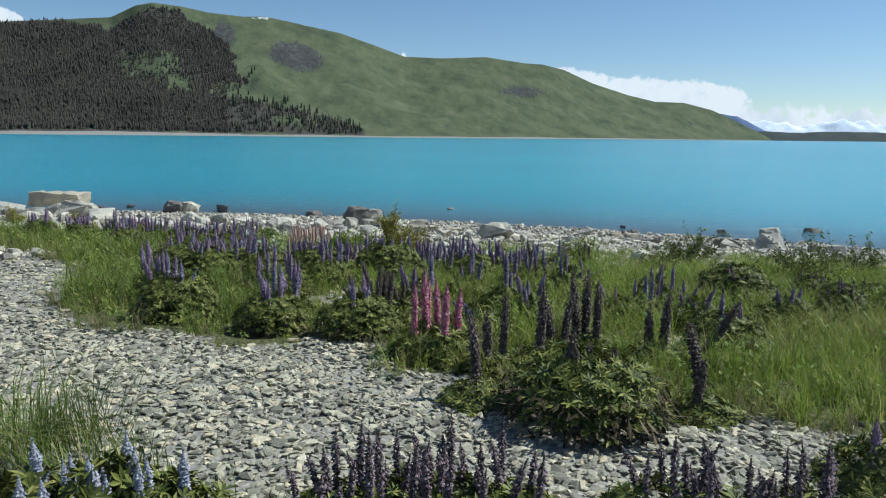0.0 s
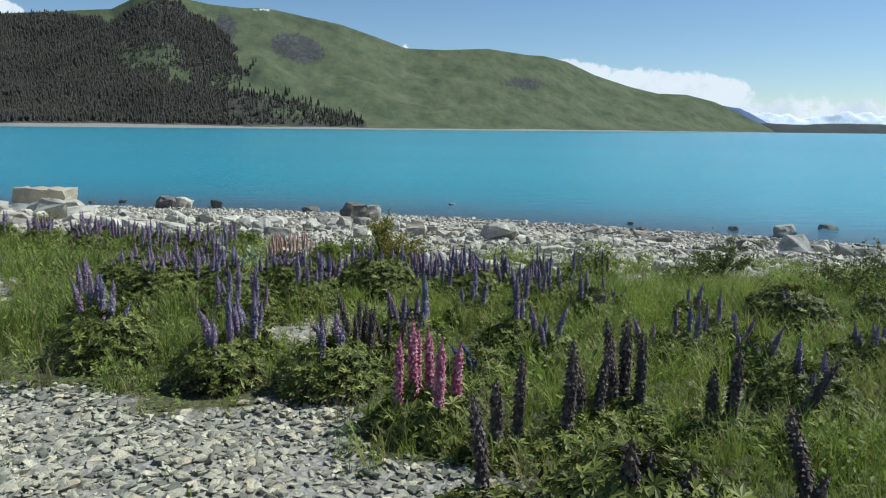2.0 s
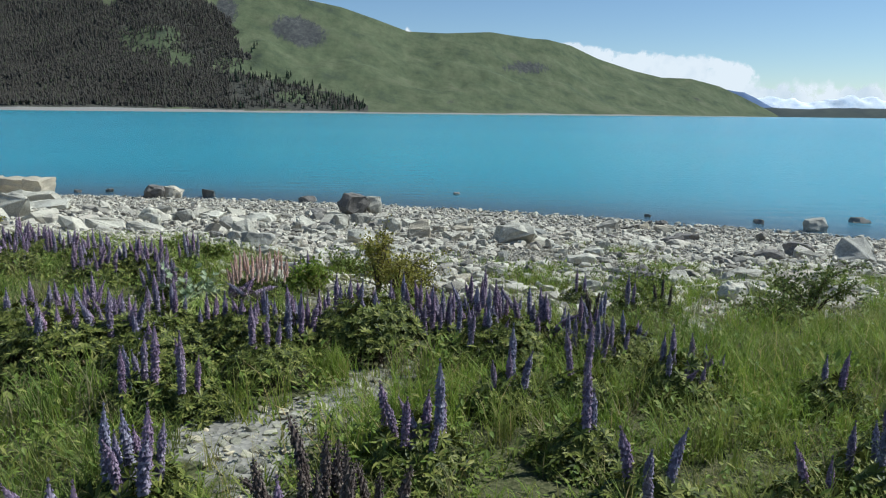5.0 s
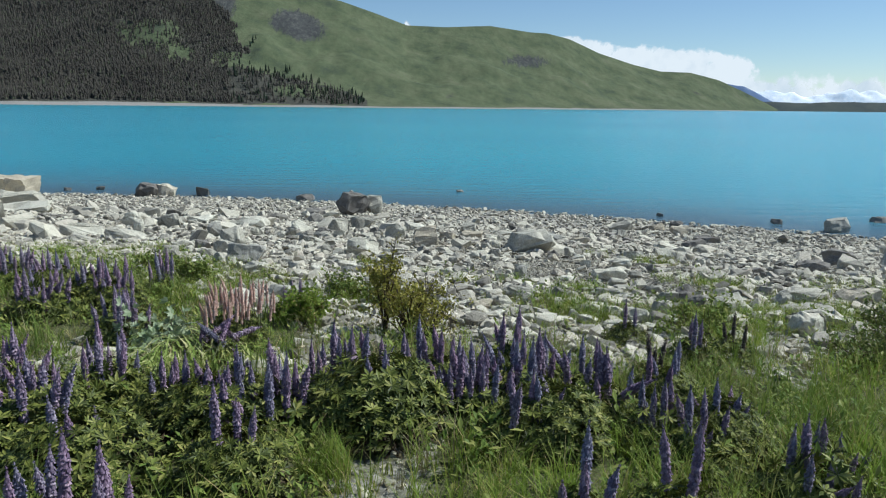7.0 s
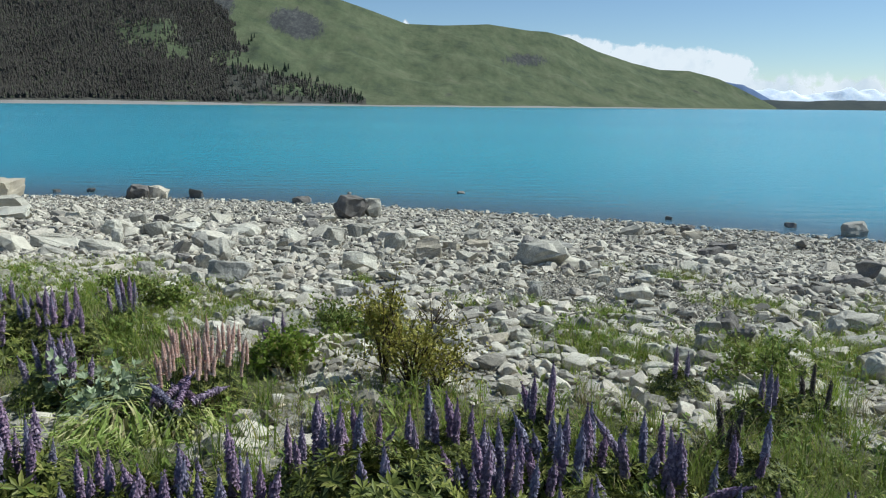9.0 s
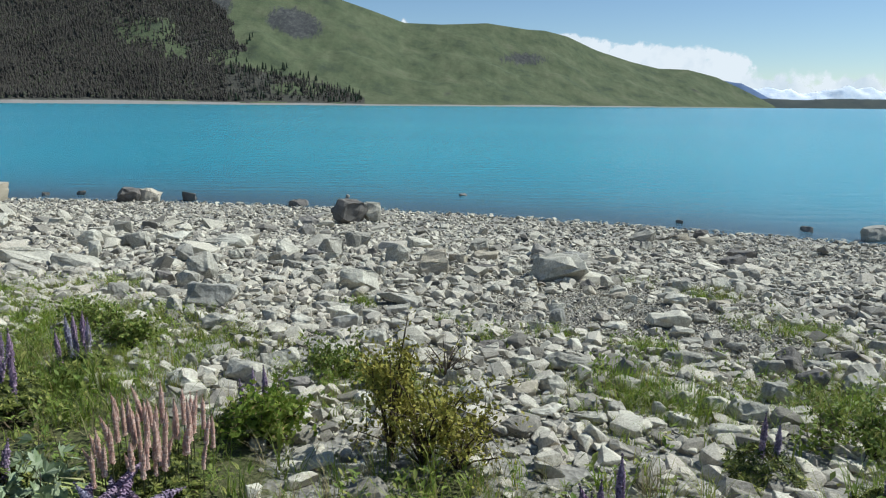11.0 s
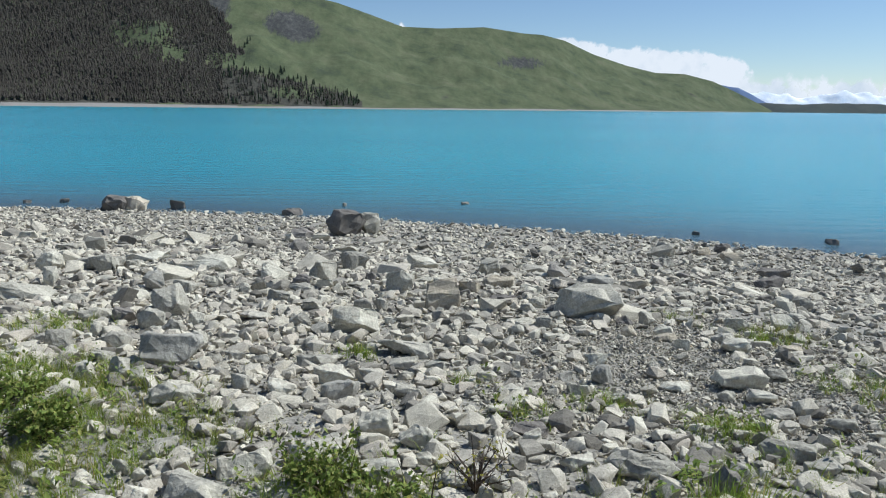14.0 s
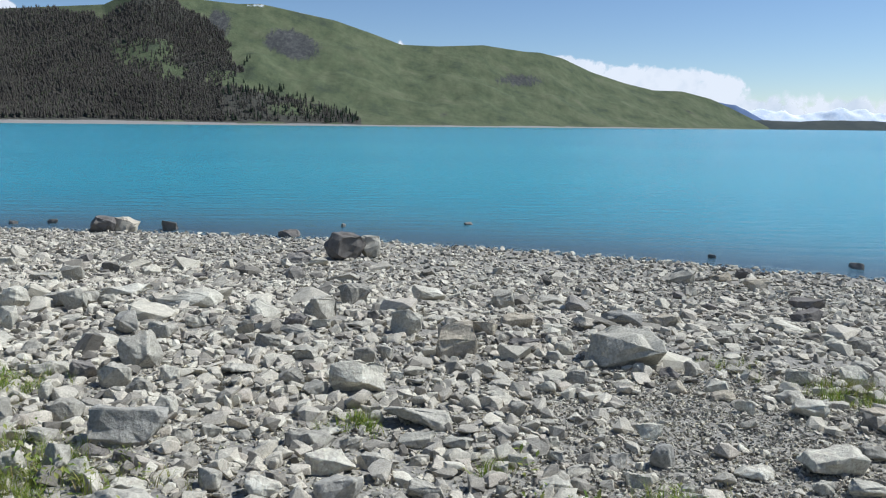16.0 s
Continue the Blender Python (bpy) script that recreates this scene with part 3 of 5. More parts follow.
# ---- stones and boulders ----
# x, y, width, height and tone (pale, grey, dark, blue-grey, tan) of the rocks that can be told apart
ROCKS = []
ROCKS += [
    (3.43, 11.51, 0.38, 0.23, "p"), (-0.68, 11.60, 0.10, 0.08, "p"), (0.71, 11.71, 0.26, 0.04, "p"), (1.36, 11.74, 0.22, 0.08, "p"), (3.56, 11.82, 0.45, 0.22, "g"),
    (0.44, 11.84, 0.28, 0.06, "p"), (1.88, 11.87, 0.31, 0.14, "p"), (0.94, 11.90, 0.16, 0.08, "g"), (0.18, 11.90, 0.14, 0.04, "p"), (1.25, 11.94, 0.11, 0.08, "p"),
    (1.70, 11.96, 0.27, 0.12, "p"), (2.28, 11.99, 0.27, 0.07, "p"), (0.16, 12.01, 0.11, 0.05, "p"), (2.10, 12.01, 0.18, 0.04, "p"), (-0.07, 12.03, 0.27, 0.17, "p"),
    (0.49, 12.03, 0.18, 0.07, "p"), (2.97, 12.06, 0.31, 0.08, "p"), (4.06, 12.10, 0.58, 0.20, "p"), (1.52, 12.13, 0.16, 0.11, "p"), (0.81, 12.14, 0.08, 0.09, "p"),
]
ROCKS += [
    (-2.22, 12.17, 0.25, 0.13, "p"), (-2.79, 12.21, 0.35, 0.06, "p"), (0.96, 12.22, 0.12, 0.08, "g"), (-0.40, 12.24, 0.17, 0.04, "g"), (-1.40, 12.26, 0.29, 0.09, "d"),
    (2.28, 12.31, 0.30, 0.14, "g"), (0.28, 12.34, 0.36, 0.09, "t"), (0.55, 12.37, 0.25, 0.15, "p"), (1.68, 12.41, 0.17, 0.07, "p"), (-1.77, 12.45, 0.50, 0.14, "p"),
    (3.01, 12.49, 0.30, 0.18, "g"), (0.12, 12.52, 0.12, 0.02, "p"), (-0.21, 12.54, 0.14, 0.12, "p"), (1.47, 12.59, 0.44, 0.12, "p"), (-2.73, 12.62, 0.22, 0.09, "p"),
    (1.20, 12.67, 0.19, 0.16, "d"), (0.16, 12.67, 0.12, 0.03, "p"), (-2.24, 12.68, 0.09, 0.07, "p"), (2.15, 12.69, 0.11, 0.07, "p"), (2.75, 12.69, 0.31, 0.16, "d"),
]
ROCKS += [
    (2.50, 12.72, 0.28, 0.05, "d"), (4.04, 12.72, 0.67, 0.14, "g"), (-2.37, 12.75, 0.09, 0.10, "p"), (-2.99, 12.76, 0.14, 0.07, "g"), (-0.13, 12.77, 0.19, 0.07, "g"),
    (-0.38, 12.78, 0.21, 0.06, "p"), (-1.66, 12.82, 0.32, 0.16, "p"), (3.24, 12.84, 0.35, 0.23, "p"), (-0.85, 12.87, 0.37, 0.11, "p"), (1.41, 12.94, 0.20, 0.10, "g"),
    (0.79, 12.98, 0.50, 0.14, "g"), (-1.25, 12.99, 0.43, 0.15, "p"), (-0.58, 13.02, 0.11, 0.09, "p"), (0.39, 13.05, 0.26, 0.08, "p"), (-2.27, 13.06, 0.25, 0.12, "g"),
    (2.58, 13.09, 0.30, 0.15, "g"), (2.04, 13.14, 0.29, 0.09, "g"), (-3.41, 13.21, 0.23, 0.09, "p"), (-0.64, 13.32, 0.25, 0.14, "p"), (2.89, 13.37, 0.26, 0.23, "d"),
]
ROCKS += [
    (1.94, 13.44, 0.40, 0.13, "g"), (3.19, 13.45, 0.35, 0.10, "g"), (0.17, 13.47, 0.15, 0.10, "p"), (-0.92, 13.52, 0.28, 0.17, "p"), (-3.82, 13.54, 0.09, 0.09, "p"),
    (4.17, 13.59, 0.36, 0.17, "p"), (0.18, 13.72, 0.32, 0.09, "d"), (4.52, 13.91, 0.74, 0.20, "g"), (2.99, 13.97, 0.29, 0.10, "g"), (-2.51, 14.03, 0.45, 0.14, "g"),
    (2.71, 14.10, 0.26, 0.13, "g"), (5.55, 14.27, 0.60, 0.21, "t"), (4.29, 14.29, 0.25, 0.16, "g"), (-2.60, 14.33, 0.26, 0.07, "p"), (-1.79, 14.37, 0.27, 0.12, "p"),
    (2.33, 14.42, 0.35, 0.08, "g"), (-1.31, 14.42, 0.33, 0.15, "b"), (-2.16, 14.44, 0.26, 0.13, "g"), (-2.99, 14.48, 0.17, 0.15, "p"), (-0.75, 14.49, 0.29, 0.11, "p"),
]
ROCKS += [
    (-0.23, 14.57, 0.12, 0.07, "g"), (-3.53, 14.62, 0.18, 0.16, "p"), (-3.22, 14.62, 0.24, 0.19, "p"), (0.14, 14.66, 0.27, 0.09, "p"), (1.10, 14.78, 0.13, 0.09, "p"),
    (-2.86, 14.85, 0.22, 0.08, "d"), (-1.42, 14.85, 0.40, 0.14, "p"), (2.43, 14.86, 0.28, 0.12, "p"), (0.75, 14.87, 0.22, 0.10, "p"), (2.11, 14.90, 0.19, 0.10, "p"),
    (-2.48, 14.91, 0.16, 0.06, "g"), (-1.15, 14.95, 0.28, 0.12, "g"), (-3.16, 14.97, 0.32, 0.05, "d"), (0.39, 15.04, 0.29, 0.05, "g"), (-0.81, 15.14, 0.18, 0.08, "g"),
    (1.73, 15.15, 0.34, 0.10, "p"), (2.40, 15.22, 0.55, 0.17, "p"), (-3.66, 15.23, 0.28, 0.10, "g"), (0.72, 15.25, 0.16, 0.11, "b"), (0.24, 15.26, 0.16, 0.09, "g"),
]
ROCKS += [
    (-3.04, 15.28, 0.60, 0.29, "b"), (1.06, 15.29, 0.26, 0.17, "b"), (-2.66, 15.35, 0.16, 0.11, "g"), (-1.35, 15.38, 0.18, 0.11, "g"), (-1.69, 15.41, 0.45, 0.12, "g"),
    (-2.24, 15.49, 0.22, 0.08, "g"), (-0.84, 15.51, 0.35, 0.11, "p"), (2.86, 15.51, 0.24, 0.10, "g"), (-2.48, 15.53, 0.21, 0.10, "p"), (-0.50, 15.54, 0.30, 0.10, "p"),
    (0.28, 15.61, 0.10, 0.08, "p"), (-4.34, 15.72, 0.28, 0.22, "g"), (-1.58, 15.74, 0.27, 0.04, "p"), (-3.83, 15.85, 0.33, 0.19, "g"), (0.72, 15.89, 0.10, 0.06, "p"),
    (1.16, 15.93, 0.29, 0.13, "p"), (-1.21, 16.02, 0.15, 0.10, "g"), (-0.83, 16.05, 0.60, 0.18, "g"), (-3.04, 16.06, 0.24, 0.18, "p"), (0.27, 16.13, 0.21, 0.06, "g"),
]
ROCKS += [
    (-0.14, 16.28, 0.18, 0.07, "p"), (0.08, 16.36, 0.19, 0.13, "g"), (-4.30, 16.43, 0.16, 0.16, "p"), (5.17, 16.45, 0.24, 0.11, "d"), (-3.70, 16.55, 0.15, 0.11, "p"),
    (2.92, 16.62, 0.40, 0.15, "p"), (3.55, 16.64, 0.31, 0.08, "t"), (2.32, 16.69, 0.21, 0.13, "p"), (-3.56, 16.70, 0.27, 0.17, "g"), (-1.87, 16.82, 0.29, 0.13, "g"),
    (-3.92, 16.96, 0.35, 0.24, "p"), (-1.48, 16.97, 0.63, 0.32, "p"), (3.00, 17.10, 0.36, 0.11, "g"), (0.44, 17.11, 0.24, 0.13, "p"), (2.28, 17.13, 0.29, 0.08, "t"),
    (0.75, 17.13, 0.15, 0.09, "p"), (-2.16, 17.14, 0.30, 0.17, "g"), (6.41, 17.16, 0.62, 0.20, "d"), (-3.44, 17.18, 0.22, 0.16, "p"), (-4.33, 17.21, 0.30, 0.19, "d"),
]
ROCKS += [
    (-4.70, 17.23, 0.40, 0.14, "g"), (-0.90, 17.25, 0.23, 0.06, "g"), (1.87, 17.32, 0.22, 0.13, "t"), (-1.10, 17.39, 0.17, 0.09, "p"), (0.83, 17.46, 0.25, 0.15, "g"),
    (2.32, 17.47, 0.36, 0.12, "p"), (-2.83, 17.54, 0.40, 0.09, "g"), (3.96, 17.66, 0.29, 0.22, "p"), (-3.95, 17.67, 0.47, 0.38, "g"), (4.25, 17.68, 0.21, 0.16, "g"),
    (8.45, 17.70, 1.08, 0.50, "b"), (3.37, 17.71, 0.32, 0.17, "p"), (1.37, 17.74, 0.17, 0.09, "p"), (1.06, 17.76, 0.16, 0.07, "p"), (-0.13, 17.81, 0.26, 0.12, "g"),
    (1.95, 17.85, 0.24, 0.11, "d"), (2.27, 17.97, 0.28, 0.16, "g"), (-5.32, 18.00, 0.23, 0.14, "g"), (-1.51, 18.04, 0.36, 0.18, "g"), (-2.22, 18.18, 0.31, 0.20, "p"),
]
ROCKS += [
    (-1.29, 18.26, 0.18, 0.17, "g"), (0.72, 18.27, 0.23, 0.15, "g"), (-7.20, 18.70, 0.95, 0.22, "p"), (-6.25, 18.45, 0.85, 0.18, "p"), (-6.75, 17.85, 0.70, 0.14, "g"), (4.49, 18.38, 0.40, 0.12, "g"), (-4.77, 18.48, 0.46, 0.17, "p"),
    (-0.45, 18.54, 0.57, 0.41, "t"), (1.47, 18.58, 0.40, 0.27, "p"), (10.20, 18.60, 1.25, 0.42, "b"), (0.96, 18.78, 0.33, 0.17, "p"), (-2.83, 18.80, 0.35, 0.14, "g"),
    (7.95, 18.90, 0.75, 0.40, "d"), (0.45, 19.06, 0.48, 0.11, "d"), (-4.32, 19.11, 0.44, 0.20, "g"), (-3.40, 19.14, 0.19, 0.17, "p"), (-4.76, 19.17, 0.32, 0.31, "b"),
    (-2.57, 19.25, 0.42, 0.15, "g"), (-3.21, 19.27, 0.27, 0.23, "g"), (-6.41, 19.32, 0.27, 0.33, "p"), (-1.10, 19.65, 0.48, 0.31, "p"), (-0.04, 19.76, 0.40, 0.21, "t"),
]
ROCKS += [
    (-4.08, 19.77, 0.33, 0.17, "p"), (-2.30, 19.79, 0.32, 0.16, "p"), (-5.87, 19.87, 0.45, 0.10, "p"), (0.98, 19.89, 0.41, 0.15, "p"), (1.85, 19.92, 0.46, 0.14, "p"),
    (-2.69, 19.93, 0.33, 0.16, "d"), (-1.79, 20.00, 0.45, 0.08, "g"), (5.17, 20.18, 0.38, 0.16, "p"), (5.53, 20.18, 0.34, 0.20, "g"), (-0.70, 20.37, 0.29, 0.13, "p"),
    (-1.64, 20.40, 0.19, 0.15, "d"), (-3.31, 20.50, 0.61, 0.27, "p"), (-2.38, 20.53, 0.62, 0.34, "g"), (0.52, 20.57, 0.58, 0.22, "t"), (-7.12, 20.64, 0.52, 0.33, "p"),
    (-6.23, 20.66, 0.48, 0.28, "g"), (3.80, 20.83, 0.47, 0.08, "p"), (-10.60, 21.01, 1.10, 0.55, "g"), (-6.46, 21.02, 0.84, 0.19, "g"), (-5.96, 21.19, 0.30, 0.14, "g"),
]
ROCKS += [
    (-4.67, 21.34, 1.05, 0.17, "p"), (2.35, 21.56, 0.75, 0.26, "b"), (3.22, 22.00, 0.66, 0.22, "t"), (-1.63, 22.07, 0.44, 0.07, "g"), (-6.10, 22.15, 0.90, 0.16, "p"),
    (5.60, 22.48, 0.90, 0.14, "p"), (-2.17, 22.68, 0.61, 0.36, "g"), (5.80, 23.08, 0.47, 0.13, "d"), (0.55, 23.19, 0.53, 0.35, "g"), (2.05, 23.42, 0.55, 0.32, "d"),
    (6.68, 23.84, 0.76, 0.19, "d"), (-0.88, 24.07, 0.73, 0.31, "p"), (-11.80, 24.52, 1.64, 0.47, "p"), (1.65, 24.54, 0.65, 0.16, "g"), (-8.28, 24.56, 0.46, 0.35, "g"),
    (-8.87, 24.57, 0.60, 0.21, "g"), (12.81, 24.88, 0.76, 0.48, "p"), (5.18, 24.90, 0.32, 0.16, "d"), (7.82, 25.93, 0.87, 0.30, "d"), (5.09, 26.67, 0.43, 0.17, "d"),
]
ROCKS += [
    (-6.37, 26.80, 0.46, 0.12, "d"), (-3.04, 27.14, 0.97, 0.15, "g"), (-4.22, 27.23, 0.54, 0.33, "d"), (5.62, 27.39, 0.45, 0.25, "g"), (8.07, 29.13, 0.76, 0.35, "t"),
    (6.17, 29.71, 0.98, 0.35, "g"), (-10.68, 29.93, 0.45, 0.23, "d"), (6.45, 30.20, 0.69, 0.42, "g"), (7.76, 30.57, 0.89, 0.21, "t"), (-8.26, 30.87, 0.53, 0.20, "d"),
    (8.61, 31.20, 0.56, 0.32, "d"), (-5.27, 33.90, 0.68, 0.17, "d"),
]


def hull(points):
    bm = bmesh.new()
    vs = [bm.verts.new(p) for p in points]
    r = bmesh.ops.convex_hull(bm, input=vs)
    bmesh.ops.delete(bm, geom=list({g for g in r["geom_interior"] + r["geom_unused"] if isinstance(g, bmesh.types.BMVert)}), context="VERTS")
    bmesh.ops.triangulate(bm, faces=bm.faces)
    bm.verts.index_update()
    return bm


def stone_points(rng, n, block):
    """Points of an angular, split stone about 1 across; block: how boxy it is."""
    p = rng.uniform(-1, 1, (n, 3))
    p /= np.maximum(np.abs(p).max(1), 1e-6)[:, None] * block + np.linalg.norm(p, axis=1)[:, None] * (1 - block)
    return p * 0.5 * rng.uniform(0.86, 1.0, (n, 1))


def stone(rng, n, block=0.65):
    bm = hull(stone_points(rng, n, block))
    v = np.array([q.co[:] for q in bm.verts])
    f = np.array([[q.index for q in face.verts] for face in bm.faces])
    bm.free()
    return v, f


def rough_stone(rng, n, block=0.6):
    """A stone with uneven, pitted faces and chipped edges."""
    bm = hull(stone_points(rng, n, block))
    bmesh.ops.subdivide_edges(bm, edges=list(bm.edges), cuts=1, use_grid_fill=True)
    bmesh.ops.triangulate(bm, faces=bm.faces)
    bm.normal_update()
    shift = Vector(rng.uniform(-50, 50, 3))
    for v in bm.verts:
        v.co += v.normal * (0.05 * noise.noise(v.co * 3.2 + shift) + 0.03 * noise.noise(v.co * 8 + shift))
    bm.verts.index_update()
    v = np.array([q.co[:] for q in bm.verts])
    f = np.array([[q.index for q in face.verts] for face in bm.faces])
    bm.free()
    return v, f


rng = np.random.default_rng(11)
STONES = [stone(rng, 18, 0.34 + 0.3 * (k % 5) / 4) for k in range(40)]
ROUGH_STONES = [rough_stone(rng, 15, 0.36 + 0.3 * (k % 5) / 4) for k in range(30)]
PEBBLES = [stone(rng, 8, 0.35) for _ in range(24)]
GRAVEL = [stone(rng, 6, 0.4) for _ in range(16)]


def weeds(x, y):
    """Low grass and moss in patches among the beach stones."""
    out = 0
    for px, py, r in ((-3.3, 13.2, 0.8), (-4.3, 14.2, 0.9), (-2.5, 13.25, 0.4), (-2.15, 13.5, 0.3), (-2.75, 11.9, 0.5), (-1.1, 12.55, 0.4), (-0.7, 12.1, 0.45), (-3.4, 12.6, 0.5), (1.2, 12.0, 0.6), (2.5, 12.3, 0.7), (3.6, 12.1, 0.8), (4.6, 13.4, 0.7), (-1.35, 15.85, 0.18), (3.7, 17.2, 0.35), (2.75, 18.3, 0.3), (-4.9, 16.8, 0.4), (-3.6, 14.3, 0.5), (1.7, 13.9, 0.3), (3.9, 15.2, 0.5), (-5.9, 15.6, 0.8), (6.5, 14.5, 0.9), (0.2, 14.1, 0.2), (-0.2, 15.0, 0.15), (1.0, 14.4, 0.2)):
        out = out + np.exp(-((x - px) ** 2 + (y - py) ** 2) / r ** 2)
    return np.clip(out, 0, 1)


def settle(x, y):
    return land(x, y) + 0.035 * waves(x, y, 7, (0.7, 1.3, 2.9, 5.3))


def stones(name, label, rng, protos, n, area, size, power, flat, mat, where, lift=0.18, tilt=0.25, single=None):
    """Scatter n stones over area (x0, x1, y0, y1) where where(x, y) gives the chance to keep one."""
    x, y = rng.uniform(area[0], area[1], n), rng.uniform(area[2], area[3], n)
    keep = (np.abs(x) < 0.68 * (y + 0.6) + 1.2) & (rng.random(n) < where(x, y))
    x, y = x[keep], y[keep]
    s = size[0] + (size[1] - size[0]) * rng.random(len(x)) ** power
    if size[1] > 0.15 and y.max() > 11:
        clear = np.ones(len(x), bool)
        for rx, ry, wide, high, tone in ROCKS:
            clear &= np.hypot(x - rx, (y - ry) * 1.25) > 0.46 * wide + 0.36 * s
        x, y, s = x[clear], y[clear], s[clear]
    n = len(x)
    dim = np.stack([s, s * rng.uniform(0.55, 0.95, n), s * rng.uniform(flat[0], flat[1], n)], 1)
    place = np.stack([x, y, settle(x, y) + lift * dim[:, 2]], 1)
    which, yaw, lean = rng.integers(0, len(protos), n), rng.uniform(0, 6.28, n), rng.normal(0, tilt, (n, 2))
    if single:
        # the stones in one stretch of the plan stay objects of their own
        x0, x1, y0, y1, one, own, parent = single
        picked = np.flatnonzero((x > x0) & (x < x1) & (y > y0) & (y < y1))[:320]
        shared = [array_mesh(one, v, f, own) for v, f in protos]
        for i in picked:
            ob = new(one, shared[which[i]])
            ob.parent = parent
            ob.matrix_world = pose(*place[i], math.degrees(lean[i, 0]), math.degrees(lean[i, 1]), math.degrees(yaw[i])) @ Matrix.Diagonal((*dim[i], 1))
            if not parent:
                tagged(ob, "angular weathered grey stone lying loose on the beach", "rock", "loose stones of the beach")
        rest = np.setdiff1d(np.arange(n), picked)
        which, yaw, lean, place, dim = which[rest], yaw[rest], lean[rest], place[rest], dim[rest]
    if not len(which):
        return
    v, f = scatter(protos, which, place, dim, yaw, lean)
    tagged(new(name, array_mesh(name, v, f, mat)), label, "stones", kind="stuff")


def open_beach(x, y):
    d = waterline(x) - y
    return np.clip(1 - 1.6 * bed(x, y), 0, 1) * (1 - 0.55 * weeds(x, y)) * (y > 9.3) * (d > -2.5)


def gravelly(x, y):
    """Where fine gravel lies open."""
    return np.clip(np.exp(-((x - 1.5) ** 2 / 1.5 + (y - 16.2) ** 2 / 3.2)) + 0.9 * np.exp(-((x - 2.7) ** 2 / 1.2 + (y - 15.4) ** 2 / 1.4)) + 0.8 * np.exp(-((x - 4.5) ** 2 / 6 + (y - 19.0) ** 2 / 5)), 0, 1)


def coarse(x, y):
    w = waves(x, y, 15, (1.9, 3.1, 5.3))
    return open_beach(x, y) * np.clip(0.62 + 0.55 * w - 0.8 * gravelly(x, y), 0.05, 1) * np.interp(waterline(x) - y, [0, 5, 11], [0.35, 0.55, 1])


rng = np.random.default_rng(12)
stones("large_beach_stones", "angular pale grey stones lying over the beach", rng, ROUGH_STONES, 5200, (-22, 22, 9.5, 38), (0.20, 0.42), 2.0, (0.30, 0.58), M_stone, lambda x, y: coarse(x, y) * np.where(y < 27, 0.8, 1.0), 0.22, 0.3, (-4.6, 4.6, 11.2, 19.6, "rock", M_rock, None))
stones("beach_blocks", "broad pale blocks strewn over the upper beach", rng, ROUGH_STONES, 400, (-17, 12, 17.5, 31), (0.40, 0.90), 1.7, (0.32, 0.6), M_stone, lambda x, y: open_beach(x, y) * np.where(x < -1, 0.5, 0.2), 0.22, 0.3, (-17, 12, 17.5, 31, "boulder", M_rock, None))
stones("medium_beach_stones", "angular grey stones of hand size on the beach", rng, STONES, 25000, (-19, 19, 9.5, 26), (0.10, 0.27), 1.5, (0.3, 0.65), M_stone, lambda x, y: 0.25 * open_beach(x, y) * (1 - 0.85 * gravelly(x, y)) + 0.75 * coarse(x, y), 0.25, 0.3)
stones("cobbles", "fist-sized to head-sized angular grey cobbles packed over the beach", rng, [stone(np.random.default_rng(190 + k), 12, 0.5) for k in range(30)], 6500, (-9, 8.5, 11.5, 21), (0.11, 0.24), 1.4, (0.4, 0.7), M_stone, lambda x, y: open_beach(x, y) * (1 - 0.9 * gravelly(x, y)) * np.clip(0.75 + 0.4 * waves(x, y, 16, (1.1, 2.3)), 0, 1), 0.3, 0.3)
stones("medium_shore_stones", "grey stones packed along the waterline", rng, [stone(np.random.default_rng(90 + k), 10, 0.45) for k in range(24)], 30000, (-28, 24, 24, 43), (0.10, 0.30), 1.8, (0.35, 0.65), M_stone, lambda x, y: 0.72 * open_beach(x, y), 0.28, 0.3)
stones("small_beach_stones", "small split grey stones between the larger ones", rng, PEBBLES, 24000, (-9.5, 9.5, 10, 19.5), (0.045, 0.12), 1.5, (0.35, 0.7), M_stone, lambda x, y: open_beach(x, y) * (1 - 0.7 * gravelly(x, y)), 0.2, 0.35)
stones("small_shore_stones", "small grey stones of the lower beach", rng, PEBBLES, 12000, (-16, 16, 19.5, 30), (0.08, 0.16), 1.5, (0.35, 0.7), M_stone, open_beach, 0.2, 0.35)
stones("beach_gravel", "fine grey gravel between the beach stones", rng, GRAVEL, 24000, (-5, 5, 11.3, 18), (0.026, 0.058), 1.4, (0.4, 0.75), M_shingle, open_beach, 0.2, 0.35)


def open_track(x, y):
    return np.clip(1.15 - 1.7 * bed(x, y), 0, 1) * (y < 10.5)


rng = np.random.default_rng(13)
stones("track_shingle", "flat pale shingle covering the track", rng, [stone(np.random.default_rng(150 + k), 14, 0.42) for k in range(24)], 17000, (-7.5, 4.5, 1.5, 10.5), (0.045, 0.105), 1.5, (0.22, 0.45), M_shingle, open_track, 0.25, 0.22, (-1.3, 0.5, 3.5, 4.9, "stone", M_shingle_single, bpy.data.objects["ground"]))
stones("track_pebbles", "small flat shingle packed between the larger stones of the track", rng, PEBBLES, 16000, (-4.0, 2.6, 2.5, 6.0), (0.035, 0.085), 1.3, (0.25, 0.5), M_shingle, open_track, 0.3, 0.25)
stones("track_gravel", "fine grey gravel of the track", rng, GRAVEL, 16000, (-5.0, 4.0, 1.5, 8.5), (0.018, 0.05), 1.3, (0.35, 0.6), M_shingle, open_track, 0.2, 0.25)

